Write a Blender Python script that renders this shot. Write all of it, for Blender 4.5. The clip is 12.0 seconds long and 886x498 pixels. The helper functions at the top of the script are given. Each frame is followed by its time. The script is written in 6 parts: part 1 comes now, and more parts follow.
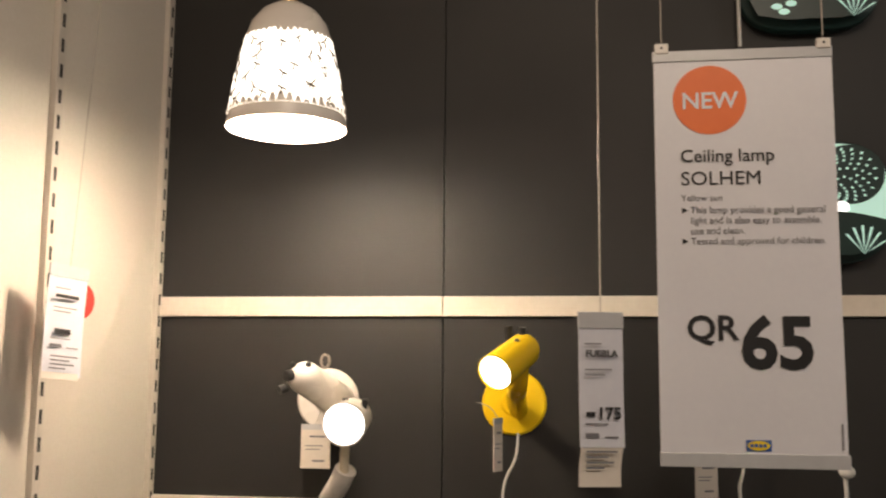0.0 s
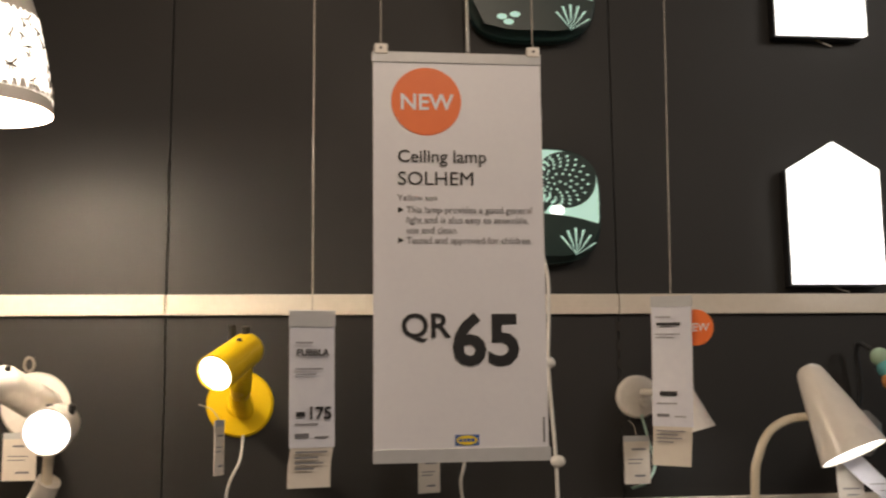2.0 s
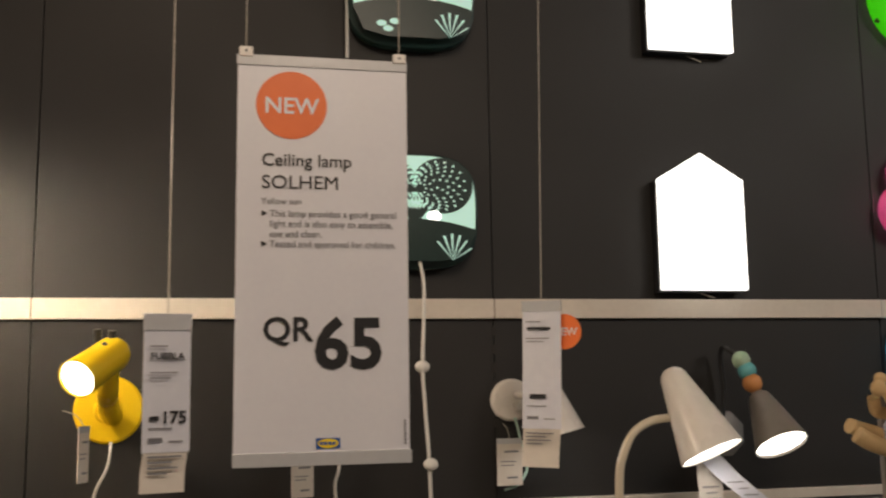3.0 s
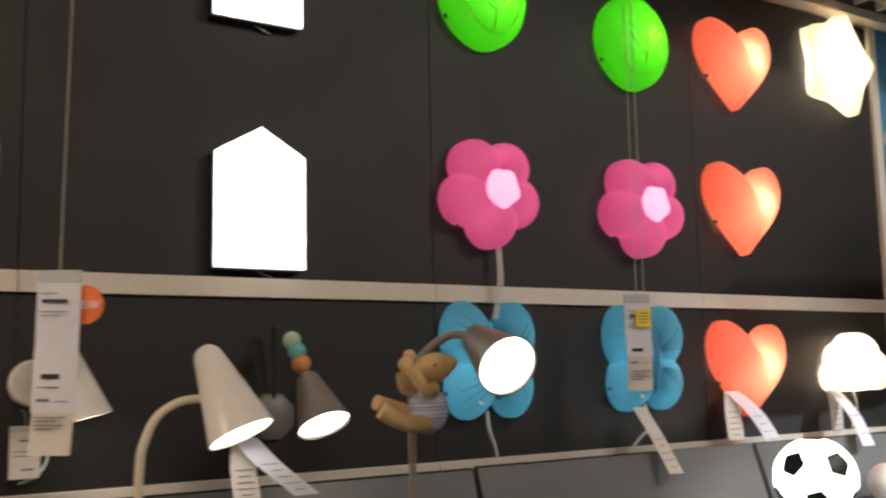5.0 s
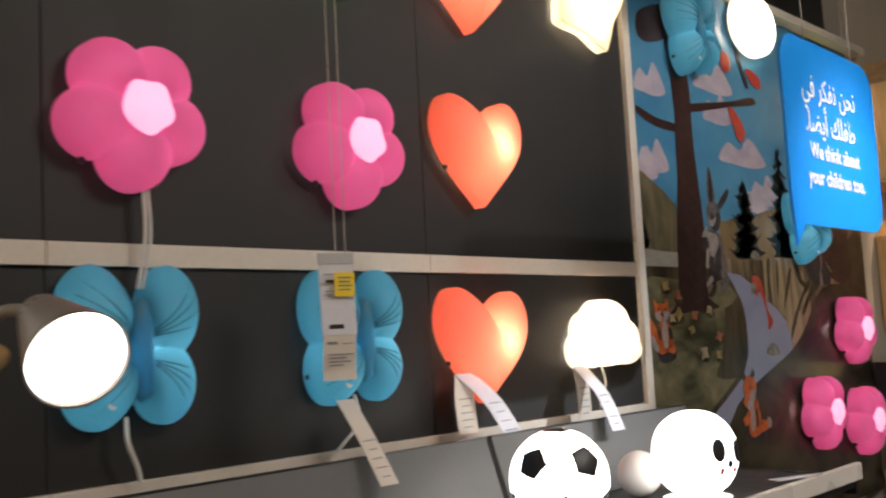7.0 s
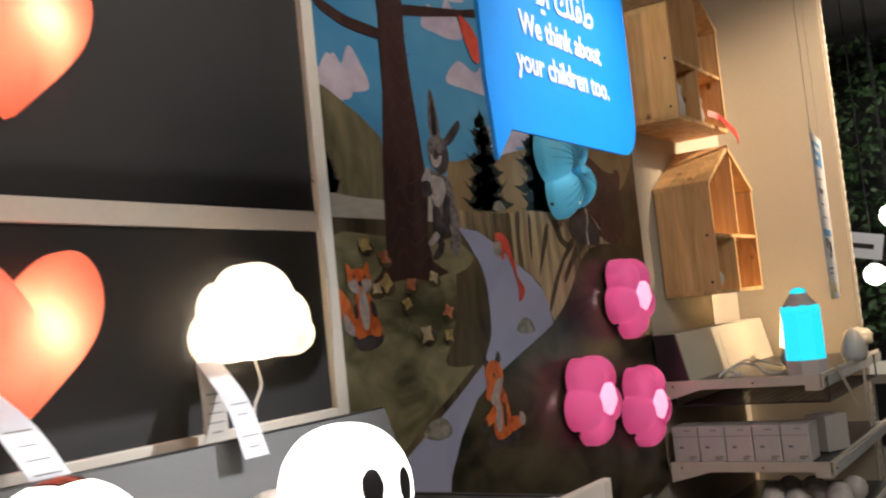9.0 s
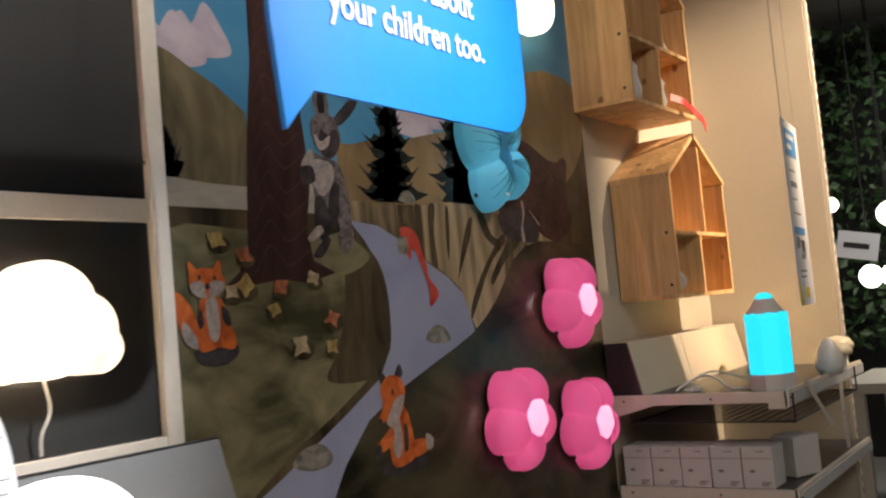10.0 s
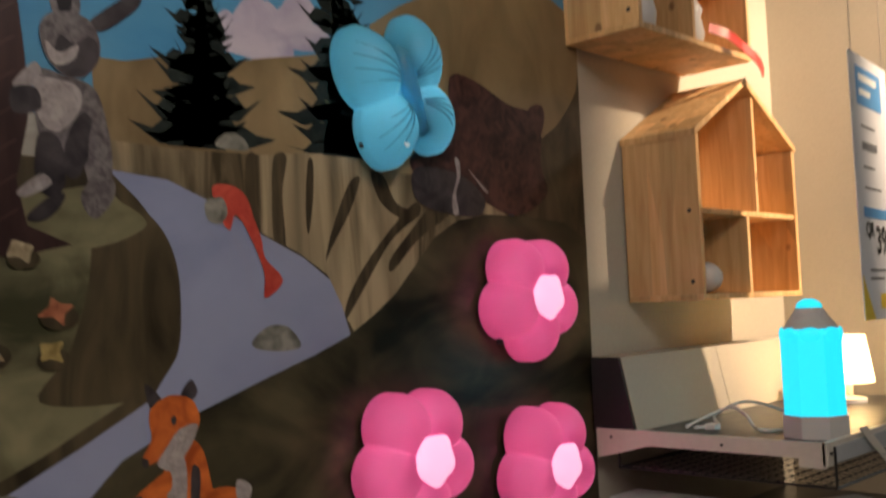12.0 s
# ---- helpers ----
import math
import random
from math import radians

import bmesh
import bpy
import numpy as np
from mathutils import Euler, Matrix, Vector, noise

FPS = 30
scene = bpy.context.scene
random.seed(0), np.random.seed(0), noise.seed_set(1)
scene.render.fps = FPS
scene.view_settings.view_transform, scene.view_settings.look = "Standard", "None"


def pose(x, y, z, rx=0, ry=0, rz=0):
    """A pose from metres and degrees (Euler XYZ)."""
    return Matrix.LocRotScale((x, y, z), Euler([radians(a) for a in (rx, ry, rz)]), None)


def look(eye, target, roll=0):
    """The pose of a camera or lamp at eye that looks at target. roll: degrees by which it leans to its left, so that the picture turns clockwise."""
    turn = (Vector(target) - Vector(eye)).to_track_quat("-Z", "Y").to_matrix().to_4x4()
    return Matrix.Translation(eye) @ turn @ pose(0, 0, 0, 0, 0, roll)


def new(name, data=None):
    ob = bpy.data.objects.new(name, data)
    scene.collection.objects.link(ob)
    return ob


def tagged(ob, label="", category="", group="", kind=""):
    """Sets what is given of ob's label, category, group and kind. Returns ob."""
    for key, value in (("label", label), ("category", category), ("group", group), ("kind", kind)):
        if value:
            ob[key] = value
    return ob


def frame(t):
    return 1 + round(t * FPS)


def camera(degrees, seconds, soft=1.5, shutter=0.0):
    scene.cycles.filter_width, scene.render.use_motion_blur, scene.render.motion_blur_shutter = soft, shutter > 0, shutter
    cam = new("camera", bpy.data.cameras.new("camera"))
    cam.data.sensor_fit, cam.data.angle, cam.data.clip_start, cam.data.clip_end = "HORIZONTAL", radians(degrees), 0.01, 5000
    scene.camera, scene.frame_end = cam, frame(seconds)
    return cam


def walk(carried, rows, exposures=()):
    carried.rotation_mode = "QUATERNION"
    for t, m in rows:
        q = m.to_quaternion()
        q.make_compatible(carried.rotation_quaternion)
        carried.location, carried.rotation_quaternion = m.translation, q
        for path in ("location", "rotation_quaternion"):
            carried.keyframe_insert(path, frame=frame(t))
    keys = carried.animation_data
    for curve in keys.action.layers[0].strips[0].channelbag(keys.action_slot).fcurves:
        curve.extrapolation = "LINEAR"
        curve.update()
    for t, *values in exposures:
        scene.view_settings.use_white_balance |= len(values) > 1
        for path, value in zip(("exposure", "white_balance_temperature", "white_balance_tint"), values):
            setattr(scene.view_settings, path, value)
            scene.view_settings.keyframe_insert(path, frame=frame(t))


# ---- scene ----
cam = camera(48.9, 12.0, soft=2.2, shutter=0.4)
PATH = [
    (0, (0.307, 0.822, 1.576), (0.028, 2.786, 1.831), 0.5),
    (0.5, (0.322, 0.831, 1.572), (0.139, 2.807, 1.824), 0.3),
    (1, (0.33, 0.839, 1.577), (0.286, 2.824, 1.822), -0.1),
    (1.5, (0.357, 0.845, 1.579), (0.438, 2.828, 1.823), -0.4),
    (2, (0.364, 0.845, 1.577), (0.582, 2.817, 1.829), -0.6),
    (2.5, (0.367, 0.845, 1.576), (0.715, 2.797, 1.835), -0.8),
    (4.3, (0.632, 0.728, 1.563), (1.347, 2.58, 1.803), -1.0),
    (4.5, (0.62, 0.755, 1.568), (1.453, 2.559, 1.799), -1.1),
    (5, (0.671, 0.852, 1.527), (1.736, 2.527, 1.775), -1.2),
    (5.5, (0.801, 0.924, 1.536), (1.988, 2.517, 1.764), -1.1),
    (6, (0.93, 0.967, 1.51), (2.17, 2.52, 1.737), -1.5),
    (6.5, (1.06, 1.065, 1.519), (2.374, 2.56, 1.72), -1.9),
    (7, (1.235, 1.26, 1.535), (2.674, 2.637, 1.719), -3.0),
    (7.5, (1.454, 1.347, 1.524), (2.971, 2.636, 1.716), -4.2),
    (7.7, (1.558, 1.35, 1.514), (3.089, 2.62, 1.713), -4.8),
    (9.5, (2.482, 1.55, 1.469), (4.163, 2.625, 1.598), -5.7),
    (10, (2.727, 1.482, 1.476), (4.374, 2.607, 1.612), -5.2),
    (10.5, (3.003, 1.534, 1.506), (4.638, 2.67, 1.697), -4.4),
    (11, (3.278, 1.526, 1.535), (4.872, 2.707, 1.79), -4.3),
    (11.5, (3.526, 1.47, 1.528), (5.043, 2.753, 1.763), -3.4),
    (12, (3.774, 1.465, 1.476), (5.205, 2.858, 1.592), -2.4),
]
walk(cam, [(t, look(eye, target, roll)) for t, eye, target, roll in PATH])

# ---------------------------------------------------------------- light
world = bpy.data.worlds.new("world")
world.use_nodes = True
world.node_tree.nodes["Background"].inputs["Color"].default_value = (1.0, 0.9, 0.78, 1)
world.node_tree.nodes["Background"].inputs["Strength"].default_value = 0.02
scene.world = world
scene.view_settings.exposure = 0.0


def area_lamp(name, eye, target, size, watts, color, spread=180):
    data = bpy.data.lights.new(name, "AREA")
    data.shape, data.size, data.energy, data.color = "DISK", size, watts, color
    data.spread = radians(spread)
    ob = new(name, data)
    ob.matrix_world = look(eye, target)
    return ob


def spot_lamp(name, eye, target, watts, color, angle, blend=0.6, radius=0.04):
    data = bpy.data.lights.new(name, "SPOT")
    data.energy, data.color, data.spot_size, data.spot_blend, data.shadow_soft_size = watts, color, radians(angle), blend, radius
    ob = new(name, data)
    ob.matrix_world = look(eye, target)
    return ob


WARM = (1.0, 0.80, 0.62)
# Unseen overhead fills, added to brighten the bay and the plants beyond.
area_lamp("ceiling_fill", (0.7, 0.0, 3.35), (0.6, 2.2, 1.4), 1.2, 31, WARM)
area_lamp("ceiling_fill", (3.6, 0.2, 3.35), (3.8, 2.6, 1.4), 1.2, 44, (1.0, 0.90, 0.80))
area_lamp("ceiling_fill", (9.4, 1.2, 3.4), (10.4, 2.4, 1.4), 0.8, 60, (1.0, 0.95, 0.85))
# Unseen spots added to light the beige wall, the mural and the blue sign.
spot_lamp("unseen_spot", (6.75, 1.0, 3.2), (6.98, 3.0, 1.75), 610, (1.0, 0.76, 0.52), 52, 0.85)
spot_lamp("unseen_spot", (4.7, 0.8, 3.3), (4.2, 3.0, 1.65), 70, (1.0, 0.94, 0.88), 80, 1.0)
spot_lamp("unseen_spot", (5.36, -0.18, 3.3), (3.96, 2.3, 1.85), 680, (0.95, 0.97, 1.0), 15, 1.0)
# Unseen warm fill added only to brighten the cream side wall.
area_lamp("side_wall_fill", (0.35, 1.2, 3.3), (-0.67, 2.2, 1.7), 0.3, 3.0, (1.0, 0.72, 0.50), 140)


def bulb(loc, watts, color, radius=0.012, parent=None):
    data = bpy.data.lights.new("bulb_light", "POINT")
    data.energy, data.color, data.shadow_soft_size = watts, color, radius
    ob = new("bulb_light", data)
    ob.location = loc
    ob.parent = parent
    return ob


# ---------------------------------------------------------------- materials
def material(name, c1, c2=None, rough=0.5, metal=0.0, scale=40.0, bump=0.0, stretch=(1, 1, 1), spec=0.5, fine=6.0, contrast=(0.3, 0.7), twist=0.0):
    """Two-scale noise between two colours, with bump and uneven gloss."""
    m = bpy.data.materials.new(name)
    m.use_nodes = True
    nt = m.node_tree
    b = nt.nodes["Principled BSDF"]
    b.inputs["Metallic"].default_value = metal
    b.inputs["Specular IOR Level"].default_value = spec
    tc = nt.nodes.new("ShaderNodeTexCoord")
    mp = nt.nodes.new("ShaderNodeMapping")
    mp.inputs["Scale"].default_value = stretch
    nt.links.new(tc.outputs["Object"], mp.inputs["Vector"])
    n1 = nt.nodes.new("ShaderNodeTexNoise")
    n1.inputs["Scale"].default_value = scale
    n1.inputs["Detail"].default_value = 6
    n2 = nt.nodes.new("ShaderNodeTexNoise")
    n2.inputs["Scale"].default_value = scale / fine
    n2.inputs["Detail"].default_value = 3
    for n in (n1, n2):
        n.inputs["Distortion"].default_value = twist
        nt.links.new(mp.outputs["Vector"], n.inputs["Vector"])
    mix = nt.nodes.new("ShaderNodeMath")
    mix.operation = "MULTIPLY_ADD"
    mix.inputs[1].default_value = 0.5
    half = nt.nodes.new("ShaderNodeMath")
    half.operation = "MULTIPLY"
    half.inputs[1].default_value = 0.5
    nt.links.new(n2.outputs["Fac"], half.inputs[0])
    nt.links.new(n1.outputs["Fac"], mix.inputs[0])
    nt.links.new(half.outputs[0], mix.inputs[2])
    ramp = nt.nodes.new("ShaderNodeValToRGB")
    c2 = c2 or tuple(min(1, x * 1.18 + 0.004) for x in c1)
    ramp.color_ramp.elements[0].position, ramp.color_ramp.elements[1].position = contrast
    ramp.color_ramp.elements[0].color = (*c1, 1)
    ramp.color_ramp.elements[1].color = (*c2, 1)
    nt.links.new(mix.outputs[0], ramp.inputs["Fac"])
    nt.links.new(ramp.outputs["Color"], b.inputs["Base Color"])
    rr = nt.nodes.new("ShaderNodeMapRange")
    rr.inputs["To Min"].default_value, rr.inputs["To Max"].default_value = max(0.03, rough - 0.08), min(1, rough + 0.08)
    nt.links.new(n2.outputs["Fac"], rr.inputs["Value"])
    nt.links.new(rr.outputs["Result"], b.inputs["Roughness"])
    if bump:
        bp = nt.nodes.new("ShaderNodeBump")
        bp.inputs["Strength"].default_value = bump
        bp.inputs["Distance"].default_value = 0.004
        nt.links.new(mix.outputs[0], bp.inputs["Height"])
        nt.links.new(bp.outputs["Normal"], b.inputs["Normal"])
    return m


def wood(name, c1, c2, c3):
    """Pale planed softwood: stretched grain along z, with darker knots."""
    m = bpy.data.materials.new(name)
    m.use_nodes = True
    nt = m.node_tree
    b = nt.nodes["Principled BSDF"]
    b.inputs["Roughness"].default_value = 0.55
    tc = nt.nodes.new("ShaderNodeTexCoord")
    inf = nt.nodes.new("ShaderNodeObjectInfo")
    add = nt.nodes.new("ShaderNodeVectorMath")
    nt.links.new(tc.outputs["Object"], add.inputs[0])
    nt.links.new(inf.outputs["Random"], add.inputs[1])
    mp = nt.nodes.new("ShaderNodeMapping")
    mp.inputs["Scale"].default_value = (1, 1, 0.09)
    nt.links.new(add.outputs[0], mp.inputs["Vector"])
    n = nt.nodes.new("ShaderNodeTexNoise")
    n.inputs["Scale"].default_value, n.inputs["Detail"].default_value, n.inputs["Distortion"].default_value = 55, 5, 0.6
    nt.links.new(mp.outputs["Vector"], n.inputs["Vector"])
    ramp = nt.nodes.new("ShaderNodeValToRGB")
    e = ramp.color_ramp.elements
    e[0].position, e[0].color = 0.3, (*c1, 1)
    e[1].position, e[1].color = 0.7, (*c2, 1)
    nt.links.new(n.outputs["Fac"], ramp.inputs["Fac"])
    # glued staves, each a little different
    mp2 = nt.nodes.new("ShaderNodeMapping")
    mp2.inputs["Scale"].default_value = (20, 20, 0.6)
    nt.links.new(add.outputs[0], mp2.inputs["Vector"])
    wn = nt.nodes.new("ShaderNodeTexVoronoi")
    wn.inputs["Scale"].default_value = 1.0
    wn.inputs["Randomness"].default_value = 0.3
    nt.links.new(mp2.outputs["Vector"], wn.inputs["Vector"])
    hs = nt.nodes.new("ShaderNodeHueSaturation")
    mr = nt.nodes.new("ShaderNodeMapRange")
    mr.inputs["To Min"].default_value, mr.inputs["To Max"].default_value = 0.8, 1.15
    sep = nt.nodes.new("ShaderNodeSeparateColor")
    nt.links.new(wn.outputs["Color"], sep.inputs[0])
    nt.links.new(sep.outputs[0], mr.inputs["Value"])
    nt.links.new(mr.outputs["Result"], hs.inputs["Value"])
    nt.links.new(ramp.outputs["Color"], hs.inputs["Color"])
    # knots
    kn = nt.nodes.new("ShaderNodeTexVoronoi")
    kn.inputs["Scale"].default_value = 9.0
    mp3 = nt.nodes.new("ShaderNodeMapping")
    mp3.inputs["Scale"].default_value = (1, 1, 0.7)
    nt.links.new(add.outputs[0], mp3.inputs["Vector"])
    nt.links.new(mp3.outputs["Vector"], kn.inputs["Vector"])
    kr = nt.nodes.new("ShaderNodeMapRange")
    kr.inputs["From Min"].default_value, kr.inputs["From Max"].default_value = 0.07, 0.12
    kr.inputs["To Min"].default_value, kr.inputs["To Max"].default_value = 0.75, 0.0
    nt.links.new(kn.outputs["Distance"], kr.inputs["Value"])
    mx = nt.nodes.new("ShaderNodeMix")
    mx.data_type = "RGBA"
    mx.inputs["B"].default_value = (*c3, 1)
    nt.links.new(kr.outputs["Result"], mx.inputs["Factor"])
    nt.links.new(hs.outputs["Color"], mx.inputs["A"])
    nt.links.new(mx.outputs["Result"], b.inputs["Base Color"])
    bp = nt.nodes.new("ShaderNodeBump")
    bp.inputs["Strength"].default_value, bp.inputs["Distance"].default_value = 0.12, 0.002
    nt.links.new(n.outputs["Fac"], bp.inputs["Height"])
    nt.links.new(bp.outputs["Normal"], b.inputs["Normal"])
    return m


def shell(name, color, through_color, glow=0.5, rough=0.45):
    """A thin moulded plastic lampshade: light from the bulb inside comes through it."""
    m = bpy.data.materials.new(name)
    m.use_nodes = True
    nt = m.node_tree
    b = nt.nodes["Principled BSDF"]
    b.inputs["Base Color"].default_value = (*color, 1)
    b.inputs["Roughness"].default_value = rough
    tr = nt.nodes.new("ShaderNodeBsdfTranslucent")
    tr.inputs["Color"].default_value = (*through_color, 1)
    mx = nt.nodes.new("ShaderNodeMixShader")
    mx.inputs[0].default_value = glow
    nt.links.new(b.outputs[0], mx.inputs[1])
    nt.links.new(tr.outputs[0], mx.inputs[2])
    nt.links.new(mx.outputs[0], nt.nodes["Material Output"].inputs["Surface"])
    return m


def glowing(name, color, strength):
    m = bpy.data.materials.new(name)
    m.use_nodes = True
    b = m.node_tree.nodes["Principled BSDF"]
    b.inputs["Base Color"].default_value = (*[min(1, c) * 0.8 for c in color], 1)
    b.inputs["Emission Color"].default_value = (*color, 1)
    b.inputs["Emission Strength"].default_value = strength
    return m


M = {}
M["panel"] = material("black_laminate", (0.011, 0.0102, 0.0096), (0.016, 0.0148, 0.014), 0.58, scale=260, bump=0.06, fine=60, spec=0.5)
M["slant"] = material("grey_laminate", (0.10, 0.10, 0.10), (0.125, 0.124, 0.122), 0.5, scale=200, bump=0.05, fine=40)
M["black"] = material("black_plastic", (0.012, 0.012, 0.013), rough=0.4, scale=80)
M["rail"] = material("cream_steel", (0.66, 0.60, 0.52), (0.74, 0.68, 0.60), 0.42, scale=70, bump=0.04)
M["white_wall"] = material("cream_wall_paint", (0.60, 0.55, 0.48), (0.66, 0.61, 0.54), 0.7, scale=120, bump=0.08, fine=50)
M["beige_wall"] = material("beige_wall_paint", (0.44, 0.39, 0.32), (0.50, 0.45, 0.37), 0.7, scale=120, bump=0.08, fine=50)
M["upright"] = material("slotted_steel", (0.55, 0.50, 0.44), (0.62, 0.57, 0.5), 0.4, scale=60)
M["slot"] = material("slot_dark", (0.02, 0.018, 0.016), rough=0.8)
M["ceiling"] = material("dark_ceiling", (0.10, 0.095, 0.09), (0.14, 0.13, 0.12), 0.85, scale=8)
M["floor"] = material("grey_floor", (0.25, 0.24, 0.23), (0.32, 0.31, 0.30), 0.35, scale=20)
M["paper"] = material("sign_card", (0.77, 0.77, 0.83), (0.81, 0.81, 0.86), 0.38, scale=90)
M["strip"] = material("clear_sign_strip", (0.50, 0.51, 0.53), (0.56, 0.57, 0.59), 0.2, scale=60)
M["tag"] = material("tag_paper", (0.66, 0.67, 0.76), (0.74, 0.75, 0.82), 0.30, scale=60)
M["tag_warm"] = material("tag_card", (0.66, 0.60, 0.54), (0.72, 0.67, 0.60), 0.5, scale=60)
M["ink"] = material("black_ink", (0.012, 0.012, 0.014), rough=0.5)
M["grey_ink"] = material("grey_ink", (0.16, 0.16, 0.18), rough=0.6)
M["orange"] = material("orange_print", (0.85, 0.17, 0.03), (0.9, 0.2, 0.04), 0.45)
M["yellow_print"] = material("yellow_print", (0.85, 0.62, 0.03), rough=0.5)
M["blue_print"] = material("blue_print", (0.02, 0.09, 0.35), rough=0.5)
M["white_ink"] = material("white_print", (0.8, 0.8, 0.8), rough=0.5)
M["sign_blue"] = material("blue_sign_gloss", (0.0, 0.27, 0.88), (0.0, 0.30, 0.92), 0.36, scale=30, spec=0.8)
M["wire"] = material("nylon_cord", (0.42, 0.38, 0.33), rough=0.4)
M["cord"] = material("white_cable", (0.66, 0.65, 0.62), rough=0.45)
M["mint_cord"] = material("mint_cable", (0.45, 0.66, 0.58), rough=0.45)
M["white_metal"] = material("white_enamel", (0.74, 0.70, 0.65), (0.80, 0.76, 0.71), 0.28, scale=40)
M["cream_metal"] = material("cream_enamel", (0.66, 0.58, 0.44), (0.70, 0.62, 0.48), 0.35, scale=40)
M["grey_metal"] = material("grey_brown_enamel", (0.20, 0.175, 0.15), (0.24, 0.21, 0.18), 0.35, scale=60)
M["yellow"] = material("yellow_enamel", (0.85, 0.56, 0.01), (0.9, 0.62, 0.015), 0.25, scale=30)
M["teddy"] = material("tan_plush", (0.52, 0.34, 0.15), (0.70, 0.50, 0.27), 0.95, scale=380, bump=0.8, fine=20)
M["bead_green"] = material("green_bead", (0.36, 0.50, 0.36), rough=0.5)
M["bead_blue"] = material("turquoise_bead", (0.13, 0.42, 0.45), rough=0.5)
M["bead_orange"] = material("orange_wood_bead", (0.62, 0.27, 0.09), rough=0.5)
M["pine"] = wood("pine_wood", (0.60, 0.34, 0.14), (0.76, 0.50, 0.25), (0.16, 0.06, 0.02))
M["box"] = material("white_carton", (0.58, 0.57, 0.56), (0.64, 0.63, 0.62), 0.6, scale=40)
M["leaf"] = material("dark_foliage", (0.018, 0.045, 0.016), (0.05, 0.10, 0.035), 0.5, scale=12)
M["pink"] = shell("pink_shade", (0.72, 0.16, 0.42), (0.90, 0.21, 0.52), 0.5)
M["pink_mid"] = shell("pale_pink_shade", (0.9, 0.35, 0.55), (1.0, 0.45, 0.65), 0.6)
M["lit_pink"] = glowing("lit_pink_centre", (1.0, 0.48, 0.70), 1.0)
M["red"] = shell("coral_shade", (0.85, 0.22, 0.17), (1.0, 0.27, 0.19), 0.55)
M["green"] = shell("green_shade", (0.06, 0.55, 0.01), (0.12, 0.9, 0.02), 0.55)
M["vein"] = shell("pale_green_vein", (0.4, 0.8, 0.1), (0.7, 1.0, 0.2), 0.7)
M["blue"] = shell("blue_shade", (0.10, 0.33, 0.44), (0.13, 0.50, 0.66), 0.5)
M["vein_blue"] = material("blue_vein", (0.03, 0.17, 0.25), rough=0.5)
M["star"] = shell("white_fabric_shade", (0.8, 0.74, 0.6), (1.0, 0.9, 0.68), 0.6)
M["cloud"] = shell("white_cloud_shade", (0.8, 0.76, 0.7), (1.0, 0.86, 0.68), 0.6)
M["housing"] = material("white_lamp_back", (0.7, 0.66, 0.62), rough=0.4)
M["lit_white"] = glowing("lit_diffuser", (1.0, 0.96, 0.9), 2.2)
M["lit_ball"] = glowing("lit_opal_glass", (1.0, 0.97, 0.92), 5.0)
M["lit_bulb"] = glowing("lit_bulb", (1.0, 0.90, 0.75), 6.0)
M["lit_cyan"] = glowing("lit_cyan", (0.02, 0.72, 0.95), 1.05)
M["lit_far"] = glowing("lit_far_lamp", (1.0, 0.95, 0.85), 6.0)

M["brass"] = material("brass", (0.6, 0.4, 0.16), rough=0.3, metal=1.0)
M["red_print"] = material("red_print", (0.55, 0.04, 0.03), rough=0.4)
M["pierced"] = glowing("lit_pierced_metal", (1.0, 0.90, 0.78), 2.2)
# The white shade's branches, with their backlit darkness put into the colour.
M["backlit_web"] = material("shaded_grey_web", (0.20, 0.17, 0.14), rough=0.5)
M["lit_mouth"] = glowing("lit_lamp_mouth", (1.0, 0.93, 0.84), 7.0)
M["frost"] = material("frosted_white_plastic", (0.66, 0.63, 0.62), (0.72, 0.69, 0.67), 0.3, scale=30)
M["pale_blue"] = material("pale_blue_plastic", (0.50, 0.58, 0.62), (0.56, 0.64, 0.67), 0.4, scale=30)
M["stripes"] = material("striped_shirt", (0.30, 0.36, 0.55), (0.62, 0.66, 0.78), 0.8, scale=60, stretch=(0.02, 0.02, 3.0), contrast=(0.46, 0.54), fine=1.0)
M["grey_wall"] = material("grey_plate", (0.16, 0.155, 0.15), rough=0.4)
M["bench"] = material("black_bench_laminate", (0.022, 0.021, 0.022), (0.03, 0.029, 0.03), 0.35, scale=120, bump=0.05)
M["mint"] = glowing("lit_mint", (0.52, 0.82, 0.70), 0.55)
M["deep_green"] = material("dark_green_print", (0.008, 0.028, 0.026), (0.012, 0.036, 0.033), 0.35, scale=50)


# ---------------------------------------------------------------- mesh helpers
def part(name, bm, mat, parent=None, label="", smooth=False):
    me = bpy.data.meshes.new(name)
    bmesh.ops.recalc_face_normals(bm, faces=bm.faces)
    bm.to_mesh(me)
    bm.free()
    me.materials.append(mat)
    if smooth:
        me.shade_smooth()
        if smooth != "all":
            me.set_sharp_from_angle(angle=radians(40))
    ob = new(name, me)
    ob.parent = parent
    if label:
        ob["label"] = label
    return ob


def thing(name, m, label, category, group="", kind=""):
    ob = new(name)
    ob.empty_display_size = 0.05
    ob.matrix_world = m if isinstance(m, Matrix) else Matrix.Translation(m)
    return tagged(ob, label, category, group, kind)


def structure(name, bm, mat, label, category="structure"):
    return tagged(part(name, bm, mat), label, category, "", "structure")


